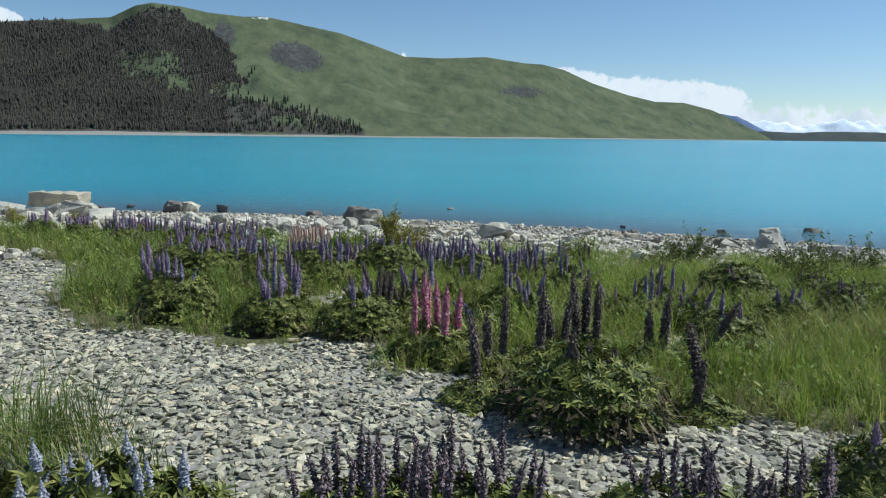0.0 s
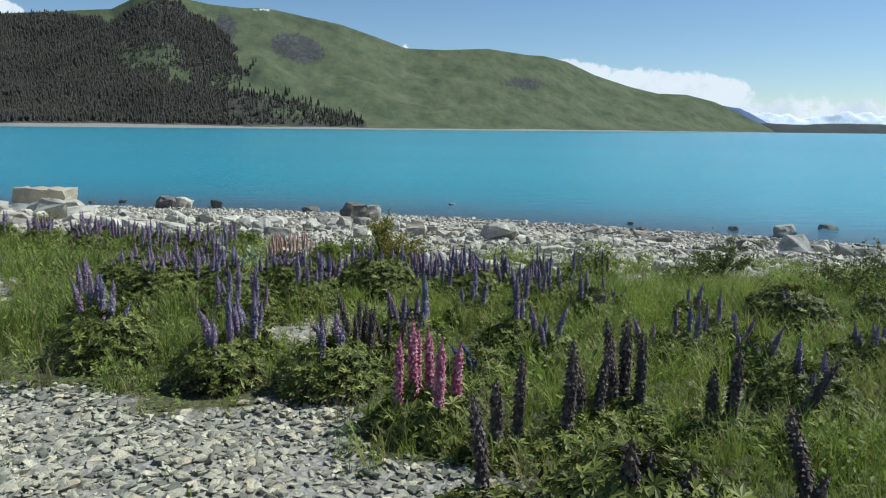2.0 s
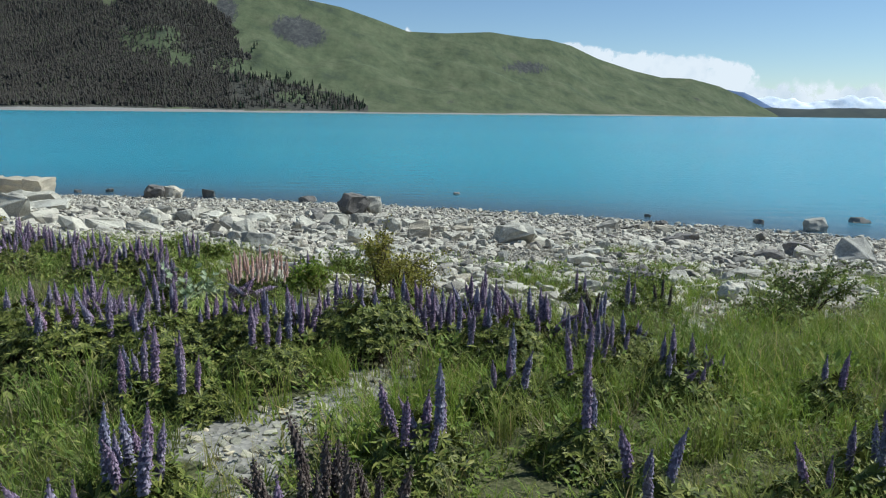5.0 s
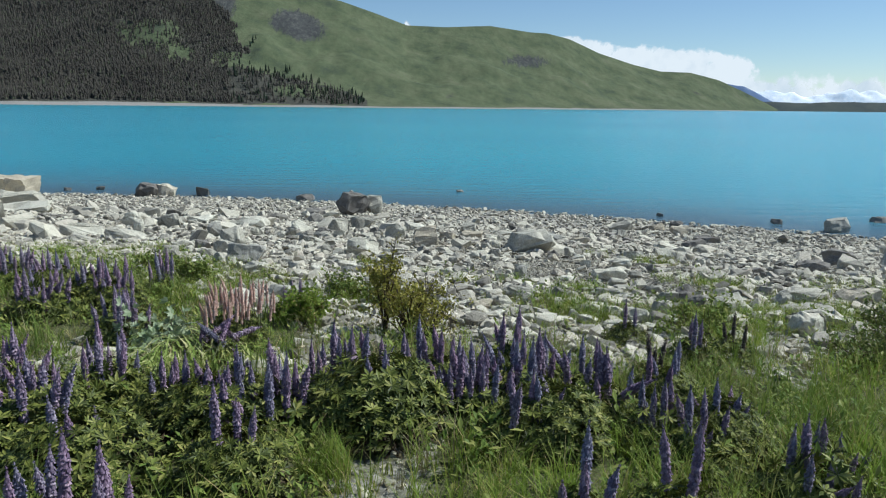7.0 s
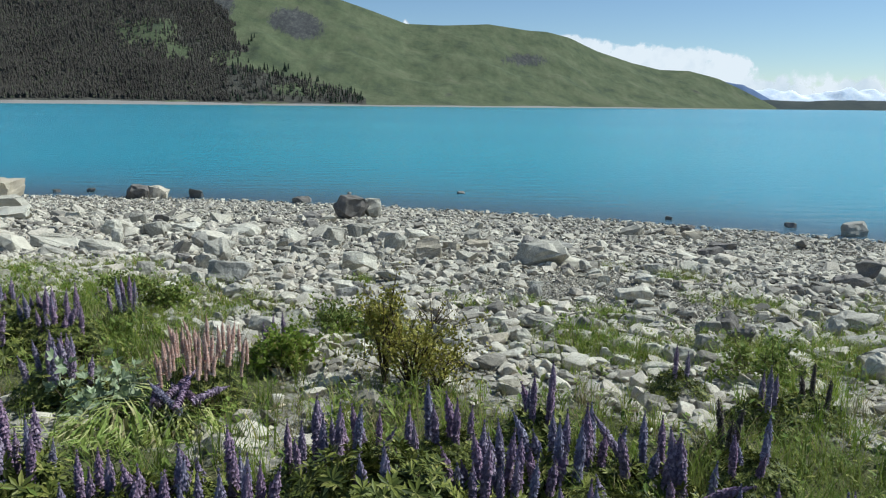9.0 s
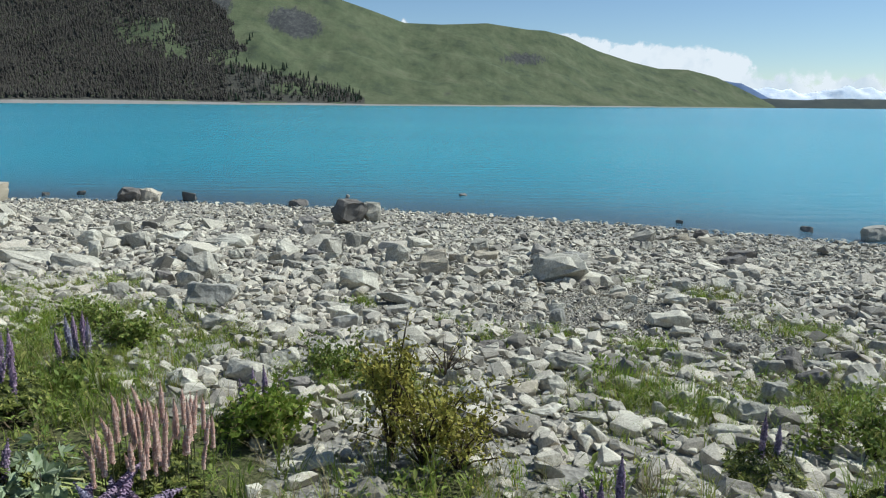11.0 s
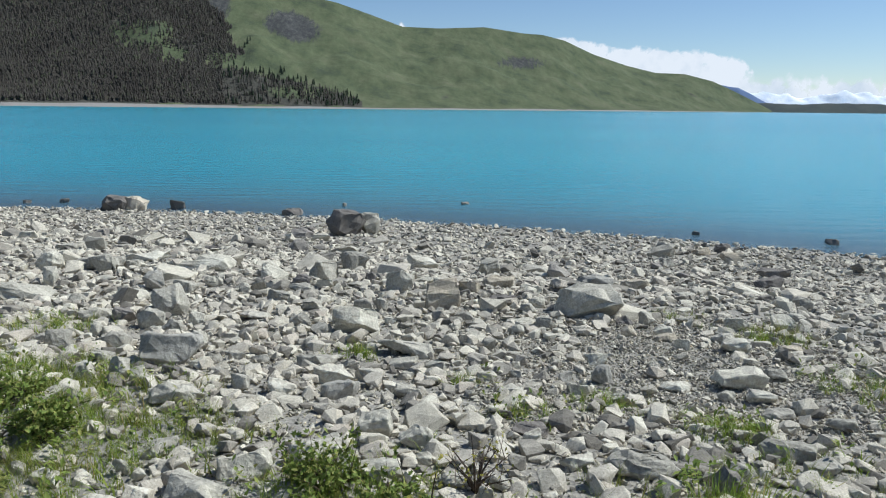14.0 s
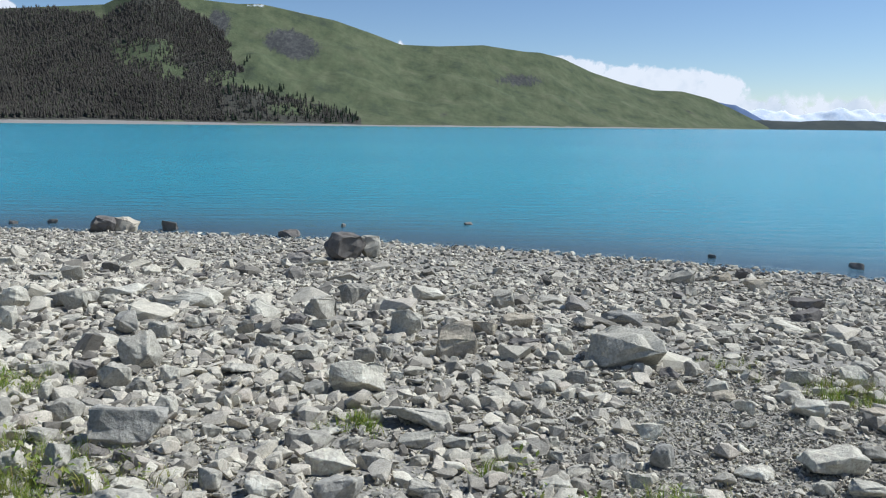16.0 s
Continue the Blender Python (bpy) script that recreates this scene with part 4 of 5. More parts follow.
stones("gravel_patch", "patch of fine grey gravel on the beach", rng, GRAVEL, 15000, (-0.2, 4.2, 13.8, 18.4), (0.030, 0.075), 1.3, (0.4, 0.75), M_stone, open_beach, 0.25, 0.35)

boulder_rng = np.random.default_rng(17)


def boulder_mesh(wide, deep, high, rng, block=0.68, corners=20, rough=1.6):
    bm = hull(stone_points(rng, corners, block))
    for v in bm.verts:
        v.co = Vector((v.co.x * wide, v.co.y * deep, v.co.z * high))
    bmesh.ops.dissolve_limit(bm, angle_limit=0.12, verts=bm.verts, edges=bm.edges)
    bmesh.ops.bevel(bm, geom=list(bm.edges), offset=0.016 * min(wide, high * 1.5), segments=1, affect="EDGES", profile=0.5, clamp_overlap=True)
    bmesh.ops.triangulate(bm, faces=bm.faces)
    bmesh.ops.subdivide_edges(bm, edges=[e for e in bm.edges if e.calc_length() > 0.10 * wide], cuts=2, use_grid_fill=True)
    bmesh.ops.triangulate(bm, faces=bm.faces)
    bm.normal_update()
    shift = Vector(rng.uniform(-50, 50, 3))
    for v in bm.verts:
        p = v.co / wide
        k = 0.04 * noise.noise(p * 2.0 + shift) - 0.05 * abs(noise.noise(Vector((p.x * 4.2 + p.z, p.y * 4.2, p.z * 1.4)) + shift)) + 0.02 * noise.noise(p * 7 + shift) + 0.012 * noise.noise(p * 17 + shift)
        v.co += v.normal * (k * wide * rough)
    me = bpy.data.meshes.new("boulder")
    bm.to_mesh(me)
    bm.free()
    return me


def boulder(name, label, x, y, wide, deep, high, yaw=0.0, lean=(0, 0), mat=None, block=0.72, sink=0.2, base=None, corners=20, group="boulders of the beach"):
    me = boulder_mesh(wide, deep, high, boulder_rng, block, corners)
    me.materials.append(mat or M_boulder)
    ob = tagged(new(name, me), label, "rock", group)
    z = (float(settle(np.array(x), np.array(y))) if base is None else base) + high * (0.5 - sink)
    ob.matrix_world = pose(x, y, z, lean[0], lean[1], yaw)
    return ob


TONES = {"p": (M_boulder, "pale grey"), "g": (M_boulder_grey, "mid-grey"), "d": (M_boulder_dark, "dark brownish grey"), "b": (M_boulder_blue, "blue-grey"), "t": (M_boulder_tan, "tan-grey")}


def beach_rock(x, y, wide, high, tone):
    r = boulder_rng
    mat, word = TONES[tone]
    shape = "slab" if high < 0.34 * wide else "block"
    boulder("boulder" if wide > 0.6 else "rock", "%s angular greywacke %s lying among smaller stones" % (word, shape), x, y, wide * 1.08, wide * r.uniform(0.6, 0.8), 1.15 * max(high, 0.2 * wide) / 0.78,
            r.uniform(-22, 22), (r.uniform(-14, 2), r.uniform(-10, 10)), mat, r.uniform(0.42, 0.62), 0.22, None, int(r.integers(15, 24)))


# the boulders that stand out
boulder("boulder", "large fluted pale grey boulder on the gravel of the beach", 1.60, 18.35, 1.08, 0.75, 0.62, -14, (-6, -4), M_boulder, 0.75, 0.2, None, 24)
# one boulder built twice: dark as its shaded left, paler as its lit right
boulder("boulder", "large lumpy grey boulder near the waterline", -3.70, 32.9, 1.55, 1.2, 1.1, 10, (0, 6), M_boulder_dark, 0.4, 0.12, None, 34)
boulder("rock", "low dark block beside the large boulder", -5.0, 31.6, 0.9, 0.6, 0.42, 5, (0, 3), M_boulder_dark, 0.75, 0.2)
boulder("boulder", "paler rock standing for the lit right side of the lumpy boulder", -2.95, 33.4, 0.80, 0.8, 0.95, 30, (0, -8), M_boulder_grey, 0.5, 0.12, None, 28)
boulder("boulder", "dark and tan boulder standing at the waterline", -15.1, 40.4, 1.3, 1.1, 1.0, 5, (0, 0), M_boulder_dark, 0.6, 0.15, -0.1, 30)
boulder("boulder", "tan boulder standing at the waterline beside a dark one", -14.2, 40.6, 1.4, 1.0, 0.85, -10, (0, 8), M_boulder_tan, 0.6, 0.15, -0.1, 28)
boulder("boulder", "brown boulder at the edge of the water", -12.5, 41.0, 0.8, 0.7, 0.75, 0, (0, 12), M_boulder_dark, 0.6, 0.2, -0.1)
boulder("boulder", "low black wet boulder in the shallow water", -6.98, 39.6, 1.05, 0.8, 0.6, 0, (0, 0), M_boulder_dark, 0.5, 0.25, -0.1)
for x, y, wide, high in ((-20.2, 42.5, 0.6, 0.35), (-18.6, 42.8, 0.5, 0.45), (5.95, 32.8, 0.45, 0.35), (13.6, 33.7, 0.7, 0.35), (-5.06, 42.4, 0.3, 0.4), (9.27, 35.4, 0.35, 0.35), (0.76, 43.6, 0.6, 0.3), (8.6, 32.6, 0.25, 0.5)):
    boulder("rock", "dark wet rock showing above the shallow water", x, y, wide, wide * 0.8, high, 20 * x, (0, 0), M_boulder_dark, 0.5, 0.42, 0.0, 14, "rocks in the water")
boulder("boulder", "broad flat-topped grey boulder at the waterline", 15.0, 32.0, 1.2, 0.9, 0.85, 5, (0, 0), M_boulder_blue, 0.6, 0.25, 0.0)
boulder("boulder", "dark wet boulder lying in the shallow water", 18.3, 34.4, 1.1, 0.8, 0.55, 0, (0, 0), M_boulder_dark, 0.4, 0.5, 0.0)
boulder("boulder", "huge pale slab bearing the tan block", -15.9, 30.0, 3.4, 2.6, 1.0, 8, (-6, 3), M_boulder, 0.8, 0.2, 0.55)
boulder("boulder", "pale slab below the tan block", -14.6, 28.6, 2.2, 1.6, 0.9, -15, (-8, -4), M_boulder, 0.8, 0.2)
boulder("boulder", "pale slab leaning on its neighbour", -17.8, 29.0, 1.9, 1.5, 0.9, 20, (-8, 6), M_boulder_blue, 0.8, 0.2)

# the squared block: two halves with a gap between, on the slabs
block = tagged(new("stone_block"), "large squared tan stone block with a dark crack, lying on slabs", "rock")
block.matrix_world = pose(-16.55, 31.2, 1.22, 0, 1.5, 3)
for name, x0, wide in (("block_half", -0.35, 1.36), ("block_end", 0.68, 0.64)):
    bm = bmesh.new()
    bmesh.ops.create_cube(bm, size=1.0)
    for v in bm.verts:
        v.co = Vector((v.co.x * wide * (1 + 0.05 * v.co.z), v.co.y * 1.2, v.co.z * 0.58))
    bmesh.ops.subdivide_edges(bm, edges=list(bm.edges), cuts=5, use_grid_fill=True)
    bmesh.ops.triangulate(bm, faces=bm.faces)
    for v in bm.verts:
        v.co += Vector((0.03, 0.04, 0.035)) * 2.2 * noise.noise(v.co * 2.5 + Vector((x0, 3, 1))) + Vector((0.035, 0.03, 0.035)) * noise.noise(v.co * 9)
    half = part(name, bm, M_boulder_tan, block)
    half.matrix_local = pose(x0, 0, 0.34, 0, 0 if wide > 1 else 3, 0)

# the other rocks that can be told apart, from the bed to the water
for x, y, wide, high, tone in ROCKS:
    beach_rock(x, y, wide, high, tone)


# ---- lupins ----
class Leaves:
    """Gathers small faces for one mesh."""

    def __init__(self):
        self.v, self.f = [], []

    def tri(self, *p):
        n = len(self.v)
        self.v += p
        self.f.append((n, n + 1, n + 2))

    def leaflet(self, base, along, side, up, length, width, fold=0.25):
        """A folded lance-shaped leaflet of two faces on a shared midrib."""
        tip = base + along * length
        mid = base + along * length * 0.55
        n = len(self.v)
        self.v += [base, mid + side * width + up * fold * width, tip, mid - side * width + up * fold * width]
        self.f += [(n, n + 1, n + 2), (n, n + 2, n + 3)]

    def mesh(self, name, mat, smooth=False):
        return array_mesh(name, np.array([tuple(p) for p in self.v]), np.array(self.f), mat, smooth)


def turned(azimuth, rise):
    return Vector((math.cos(azimuth) * math.cos(rise), math.sin(azimuth) * math.cos(rise), math.sin(rise)))


def lupin_foliage(rng, count, radius, height, steep=2.0):
    """A mound of palmate leaves on thin stalks."""
    g = Leaves()
    for k in range(count):
        a = rng.uniform(0, 6.283)
        r = radius * math.sqrt(rng.uniform(0.02, 1))
        h = height * (1 - 0.75 * (r / radius) ** steep) * rng.uniform(0.55 if steep < 3 else 0.7, 1.08)
        c = Vector((r * math.cos(a), r * math.sin(a), max(h, 0.03)))
        n = (turned(a, rng.uniform(0.5, 1.3)) + Vector(rng.normal(0, 0.22, 3))).normalized()
        s = n.cross(Vector((0.31, 0.2, 0.93))).normalized()
        t = n.cross(s)
        size = rng.uniform(0.042, 0.074)
        fingers = int(rng.integers(7, 10))
        for i in range(fingers):
            q = 6.283 * (i + 0.5) / (fingers + 0.6)
            d = (s * math.cos(q) + t * math.sin(q) + n * rng.uniform(0.05, 0.35)).normalized()
            g.leaflet(c, d, n.cross(d).normalized(), n, size * rng.uniform(0.8, 1.15), size * 0.15)
        low = Vector((0.25 * c.x, 0.25 * c.y, 0))
        w = Vector((-math.sin(a), math.cos(a), 0)) * 0.0025
        g.tri(low - w, low + w, c)
    return g.mesh("foliage", M_lupin_leaf)


def spike_mesh(rng, colour, length, radius, bend):
    """A raceme: whorls of small pea flowers, closing to buds at the top."""
    g = Leaves()
    seed_like = colour == "seed"
    top = 0.9 if colour == "dark" else 0.72
    whorls = int(length / (0.015 if colour in ("salmon", "dark") else 0.0155))
    for k in range(whorls):
        q = k / (whorls - 1)
        z = q * length
        mid = Vector((bend * q * q, 0, z))
        r = radius * (1.0 - 0.12 * q if q < top else max(0.12, 0.90 * (1 - q) / (1 - top))) * rng.uniform(0.85, 1.12)
        n = 7 if q < 0.7 else 5
        for i in range(n):
            if seed_like and rng.random() < 0.25:
                continue
            a = 6.283 * (i + 0.5 * (k % 2)) / n + rng.uniform(-0.2, 0.2)
            out = turned(a, rng.uniform(-0.1, 0.5) if not seed_like else rng.uniform(0.3, 1.0))
            side = Vector((-math.sin(a), math.cos(a), 0))
            up = out.cross(side)
            if up.z < 0:
                up = -up
            w = (0.0075 if colour == "dark" else 0.009) * (1.0 if q < 0.72 else 0.7)
            root = mid + out * r * 0.25
            far = mid + out * r
            m = len(g.v)
            g.v += [root, mid + out * r * 0.75 + side * w, mid + out * r * 0.75 - side * w, mid + out * r * 0.7 + up * w * 1.7, far - up * w * 0.4]
            g.f += [(m, m + 1, m + 3), (m, m + 3, m + 2), (m + 1, m + 4, m + 3), (m + 4, m + 2, m + 3), (m, m + 4, m + 1), (m, m + 2, m + 4)]
    if not seed_like:
        for k in range(5):
            q0, q1 = k / 5, (k + 1) / 5
            core = [radius * 0.66 * (1 - 0.25 * q if q < 0.72 else max(0.05, 0.8 * (1 - q) / 0.28)) for q in (q0, q1)]
            ring = [[Vector((bend * q * q + c * math.cos(1.0472 * i), c * math.sin(1.0472 * i), q * length)) for i in range(6)] for q, c in zip((q0, q1), core)]
            for i in range(6):
                g.tri(ring[0][i], ring[0][(i + 1) % 6], ring[1][i])
                g.tri(ring[0][(i + 1) % 6], ring[1][(i + 1) % 6], ring[1][i])
    me = g.mesh("flower_spike", PETALS[colour])
    bm = bmesh.new()
    steps = [Vector((bend * q * q, 0, q * length)) for q in (0, 0.35, 0.7, 0.98)]
    for p0, p1 in zip([Vector((0, 0, -0.22))] + steps, steps):
        tapered(bm, p0, p1, 0.0042, 0.0036, 4)
    st = bpy.data.meshes.new("stem")
    bm.to_mesh(st)
    bm.free()
    st.materials.append(M_stem)
    return me, st


rng = np.random.default_rng(23)
FOLIAGE = [lupin_foliage(rng, 165, 0.29, 0.27) for _ in range(5)]
def shade_skirt(rng, count, radius, high):
    """Withered leaves hanging round the foot of a mound, dark brown to stand in for its shade."""
    g = Leaves()
    for k in range(count):
        a = rng.uniform(0, 6.283)
        c = Vector((radius * math.cos(a), radius * math.sin(a), 0)) * rng.uniform(0.75, 1.0) + Vector((0, 0, rng.uniform(0.03, high)))
        d = turned(a + rng.normal(0, 0.6), rng.uniform(-1.3, 0.3))
        s = d.cross(Vector((0.2, 0.1, 1))).normalized()
        g.leaflet(c, d, s, d.cross(s), rng.uniform(0.05, 0.11), 0.010)
    return g.mesh("withered_leaves", M_shade_leaf)


SKIRTS = [shade_skirt(rng, 420, 0.37, 0.20) for _ in range(2)]
MOUNDS = [lupin_foliage(rng, 480, 0.45, 0.46, 5.0) for _ in range(3)]
SPIKES = {c: [spike_mesh(rng, c, L, 0.0265 if c not in ("seed", "salmon") else 0.031 if c == "seed" else 0.023, b) for L, b in ((0.28, 0.01), (0.32, -0.015), (0.22, 0.025), (0.28, 0.06))] for c in PETALS}
WORDS = {"violet": "lupin in full violet-blue flower, with a mound of green palmate leaves", "dark": "lupin with dark faded purple flower spikes over green leaves", "bluish": "lupin with drooping blue flower spikes",
         "pink": "lupin with tall bright pink flower spikes", "salmon": "dense lupin with many salmon-pink flower spikes", "pale": "lupin with pale lilac flower spikes", "seed": "withered lupin with dark seed pods on bare stems"}
plant_rng = np.random.default_rng(29)


def lupin(x, y, colour, count, mound=0.0, lodged=0):
    r = plant_rng
    z = float(settle(np.array(x), np.array(y)))
    root = tagged(new("lupin_plant"), WORDS[colour], "flower", "%s lupins of the bed" % colour)
    root.matrix_world = pose(x, y, z - 0.01, 0, 0, r.uniform(0, 360))
    bulk = 0.75 + 0.035 * min(count, 12)
    leaf = part("foliage", MOUNDS[int(r.integers(0, 3))] if mound else FOLIAGE[int(r.integers(0, 5))], None, root)
    leaf.scale = (bulk, bulk, bulk * r.uniform(0.9, 1.1)) if colour not in ("seed", "salmon") else (0.8, 0.8, 0.65) if colour == "seed" else (1.5, 1.5, 1.35)
    if colour == "dark" and y < 5.5:
        leaf.scale = (0.8, 0.8, 0.5)
    if mound:
        leaf.scale = (mound, mound, mound * (0.80 if y < 5 else 0.9))
        # added ring that darkens the mound's foot in place of shade
        skirt = part("withered_leaves", SKIRTS[int(r.integers(0, 2))], None, root, "brown withered lower leaves, added as shade under the mound")
        skirt.scale = (1.25 * mound, 1.25 * mound, 1.3 * mound) if y < 5 else (1.05 * mound, 1.05 * mound, mound)
    count = int(count * {"seed": 1.6, "salmon": 2.0}.get(colour, 0.8 if x > 0.5 and y < 7.8 and colour == "violet" else 1.0 if y < 5.5 or lodged else 1.5 if y > 8 else 1.35) + 0.5)
    spread = 0.048 * math.sqrt(count) + 0.02
    if colour == "salmon":
        spread = 0.32
    if colour == "pink":
        spread = 0.21
    for k in range(count):
        a, d = 2.4 * k + r.uniform(-0.5, 0.5), spread * math.sqrt((k + 0.5) / count) * r.uniform(0.8, 1.15)
        if lodged:
            d = spread * r.uniform(0.5, 1.0)
        me, st = SPIKES[colour][int(r.integers(0, 3)) if r.random() < 0.9 else 3]
        s = r.uniform(0.78, 1.08) * {"salmon": 0.68, "pink": 1.25, "bluish": 0.75, "seed": 0.78, "pale": 0.72}.get(colour, 1.4 if colour == "dark" and y < 5.5 else 0.9 if x > 1.0 else 1.05)
        lean = (r.uniform(0, 4) if colour in ("pink", "salmon") else r.uniform(1, 8)) + (22 if colour == "bluish" else 0) + lodged
        if r.random() < 0.04 and colour != "salmon":
            lean += 30
        sp = part("flower_spike", me, None, root)
        sp.matrix_local = pose(d * math.cos(a), d * math.sin(a), (0.09 if colour == "dark" and y < 5.5 else 0.46 if colour == "salmon" else 0.17) * s + r.uniform(-0.04, 0.03), 0, 0, math.degrees(a) if not lodged else r.uniform(150, 230)) @ pose(0, 0, 0, 0, lean, r.uniform(0, 60)) @ Matrix.Diagonal((*((1.1 * s, 1.1 * s, s) if colour == "dark" and y < 5.5 else (1.3 * s, 1.3 * s, s) if colour == "pale" else (s, s, s)), 1))
        part("stem", st, None, sp)


for x, y, count in ((-1.13, 2.49, 6), (-1.01, 2.54, 2), (-0.62, 2.56, 2), (-0.84, 2.57, 7),):
    lupin(x - 0.11, y, "pale", count)
for x, y, count in ((-0.15, 2.59, 6), (1.21, 2.61, 7), (0.44, 2.62, 4), (0.00, 2.64, 6), (1.00, 2.65, 4), (0.25, 2.65, 6), (1.52, 2.67, 6), (0.13, 2.75, 3),):
    lupin(x, y, "seed", count)
for x, y, count in ((2.05, 3.09, 2), (2.34, 6.08, 6), (-1.15, 6.30, 6), (3.24, 6.31, 8), (0.98, 6.34, 5), (1.69, 6.35, 2), (2.07, 6.60, 6), (2.46, 6.64, 4), (-0.02, 6.82, 7), (-2.48, 6.84, 6), (0.80, 6.90, 3), (2.44, 6.94, 5), (3.24, 7.40, 4), (-2.78, 7.40, 4), (-1.62, 7.46, 4), (-1.35, 7.48, 3), (3.10, 7.55, 4), (0.49, 7.63, 3), (0.94, 7.71, 3), (2.48, 7.73, 3), (1.59, 7.85, 6), (1.85, 8.16, 3), (-2.15, 8.35, 8), (1.28, 8.41, 4), (0.32, 8.54, 2), (1.15, 8.62, 6), (-1.31, 8.67, 3), (-1.09, 8.69, 16),):
    lupin(x, y, "violet", count)
for x, y, count in ((-2.61, 8.75, 14), (0.11, 8.92, 5), (0.94, 8.96, 3), (0.01, 9.02, 6), (-2.10, 9.02, 7), (0.85, 9.18, 5), (0.35, 9.18, 8), (-0.33, 9.22, 2), (-0.74, 9.24, 6), (-0.55, 9.33, 4), (-2.51, 10.35, 2), (-2.68, 10.43, 5), (-3.68, 11.16, 12), (-1.52, 11.49, 2), (-3.09, 12.34, 4), (-4.78, 12.48, 10), (-5.97, 13.49, 10), (-6.67, 13.51, 8), (0.40, 9.97, 3), (1.91, 10.33, 2), (1.53, 10.92, 1)):
    lupin(x, y, "violet", count)
for x, y, count in ((0.42, 4.05, 1), (0.52, 4.72, 2), (0.80, 4.75, 1), (1.02, 5.0, 2), (1.24, 5.25, 4), (1.66, 5.0, 2), (1.92, 4.9, 1), (1.58, 3.9, 2), (-0.36, 6.03, 10), (-0.17, 6.05, 4), (1.41, 9.70, 2), (2.28, 10.48, 2)):
    lupin(x, y, "dark", count)
for x, y, count in ((0.15, 5.02, 7),):
    lupin(x, y, "pink", count)
for x, y, count in ((0.47, 5.85, 4),):
    lupin(x, y, "bluish", count)
for x, y, count in ((-1.75, 10.45, 24),):
    lupin(x, y, "salmon", count, 0.58)
lupin(-1.76, 9.98, "violet", 8, 0.35, 70)


LEAFY = ((-1.75, 8.0, 3, 0.78), (-2.45, 8.05, 5, 0.8), (-1.05, 8.05, 2, 0.62), (-2.9, 8.5, 6, 0.8), (-1.62, 8.75, 3, 0.6), (0.95, 3.80, 3, 0.92), (-2.05, 6.15, 4, 0.80), (-1.15, 5.72, 3, 0.66), (-0.45, 5.62, 4, 0.74), (2.35, 5.45, 5, 0.68), (-0.45, 8.80, 2, 0.95), (0.52, 8.65, 2, 0.75), (-1.30, 8.60, 3, 0.8), (-2.25, 8.45, 4, 0.8), (1.45, 8.62, 3, 0.65), (3.3, 7.6, 4, 0.9), (-3.6, 11.9, 9, 0.7), (-4.2, 12.2, 9, 0.7), (-5.3, 12.9, 9, 0.7), (-5.0, 11.8, 8, 0.7), (-6.2, 12.7, 8, 0.7), (-7.2, 13.2, 8, 0.7), (-3.2, 11.5, 7, 0.7), (0.62, 9.38, 3, 0.5), (-0.12, 9.55, 3, 0.5), (1.35, 9.25, 3, 0.55))
for x, y, count, mound in LEAFY:
    lupin(x, y, "dark" if y < 5 else "violet", count, mound)

for x, y in ((4.2, 7.2), (4.35, 8.0), (3.95, 6.75), (4.75, 7.6), (4.6, 6.9)):
    lupin(x, y, "seed", 4, 0.6)


# ---- shrubs ----
def shrub(name, label, x, y, high, radius, mat, seed, limbs=14, leaves=520, leaf=0.022, yaw=0):
    r = np.random.default_rng(seed)
    root = tagged(new(name), label, "shrub")
    root.matrix_world = pose(x, y, float(settle(np.array(x), np.array(y))) - 0.02, 0, 0, yaw)
    bm, g = bmesh.new(), Leaves()
    tips = []
    for k in range(limbs):
        a = 2.4 * k
        reach = radius * r.uniform(0.35, 1.0)
        top = Vector((reach * math.cos(a), reach * math.sin(a), high * r.uniform(0.55, 1.0) * (1 - 0.35 * (reach / radius) ** 2)))
        mid = Vector((0.35 * top.x, 0.35 * top.y, 0.55 * top.z))
        tapered(bm, (0, 0, 0), mid, 0.009, 0.006, 5)
        tapered(bm, mid, top, 0.006, 0.002, 4)
        tips += [(mid, top)]
        for j in range(3):
            q = mid.lerp(top, r.uniform(0.2, 0.9))
            end = q + Vector(r.normal(0, 0.10 * radius / 0.3, 3)) + Vector((0, 0, 0.04))
            tapered(bm, q, end, 0.003, 0.0012, 3)
            tips.append((q, end))
    for k in range(leaves):
        p, q = tips[int(r.integers(0, len(tips)))]
        c = p.lerp(q, r.uniform(0.1, 1.1)) + Vector(r.normal(0, 0.022, 3))
        if c.z < 0.06:
            continue
        d = (turned(r.uniform(0, 6.28), r.uniform(-0.3, 1.2))).normalized()
        side = d.cross(Vector(r.normal(0, 1, 3))).normalized()
        for i in (-1, 0, 1):
            e = (d + side * 0.8 * i).normalized()
            g.leaflet(c, e, e.cross(d.cross(side)).normalized(), d.cross(side), leaf * r.uniform(0.8, 1.3), leaf * 0.27)
    part("branch_work", bm, M_twig, root)
    part("leaves", g.mesh("leaves", mat), mat, root)


shrub("shrub", "upright olive-green shrub at the back of the flower bed", -0.40, 11.0, 0.62, 0.42, M_broom, 61, 24, 1500, 0.024)
shrub("shrub", "slender olive-green shoots of a taller shrub", -0.60, 11.05, 1.05, 0.20, M_broom, 62, 14, 1000, 0.022)
shrub("shrub", "olive-brown low shrub beside the taller one", -0.2, 10.95, 0.38, 0.3, M_broom, 63, 14, 800, 0.02)
shrub("briar_bush", "arching green briar bush at the edge of the stones", 3.95, 10.8, 0.62, 0.42, M_briar, 64, 16, 1300, 0.026)
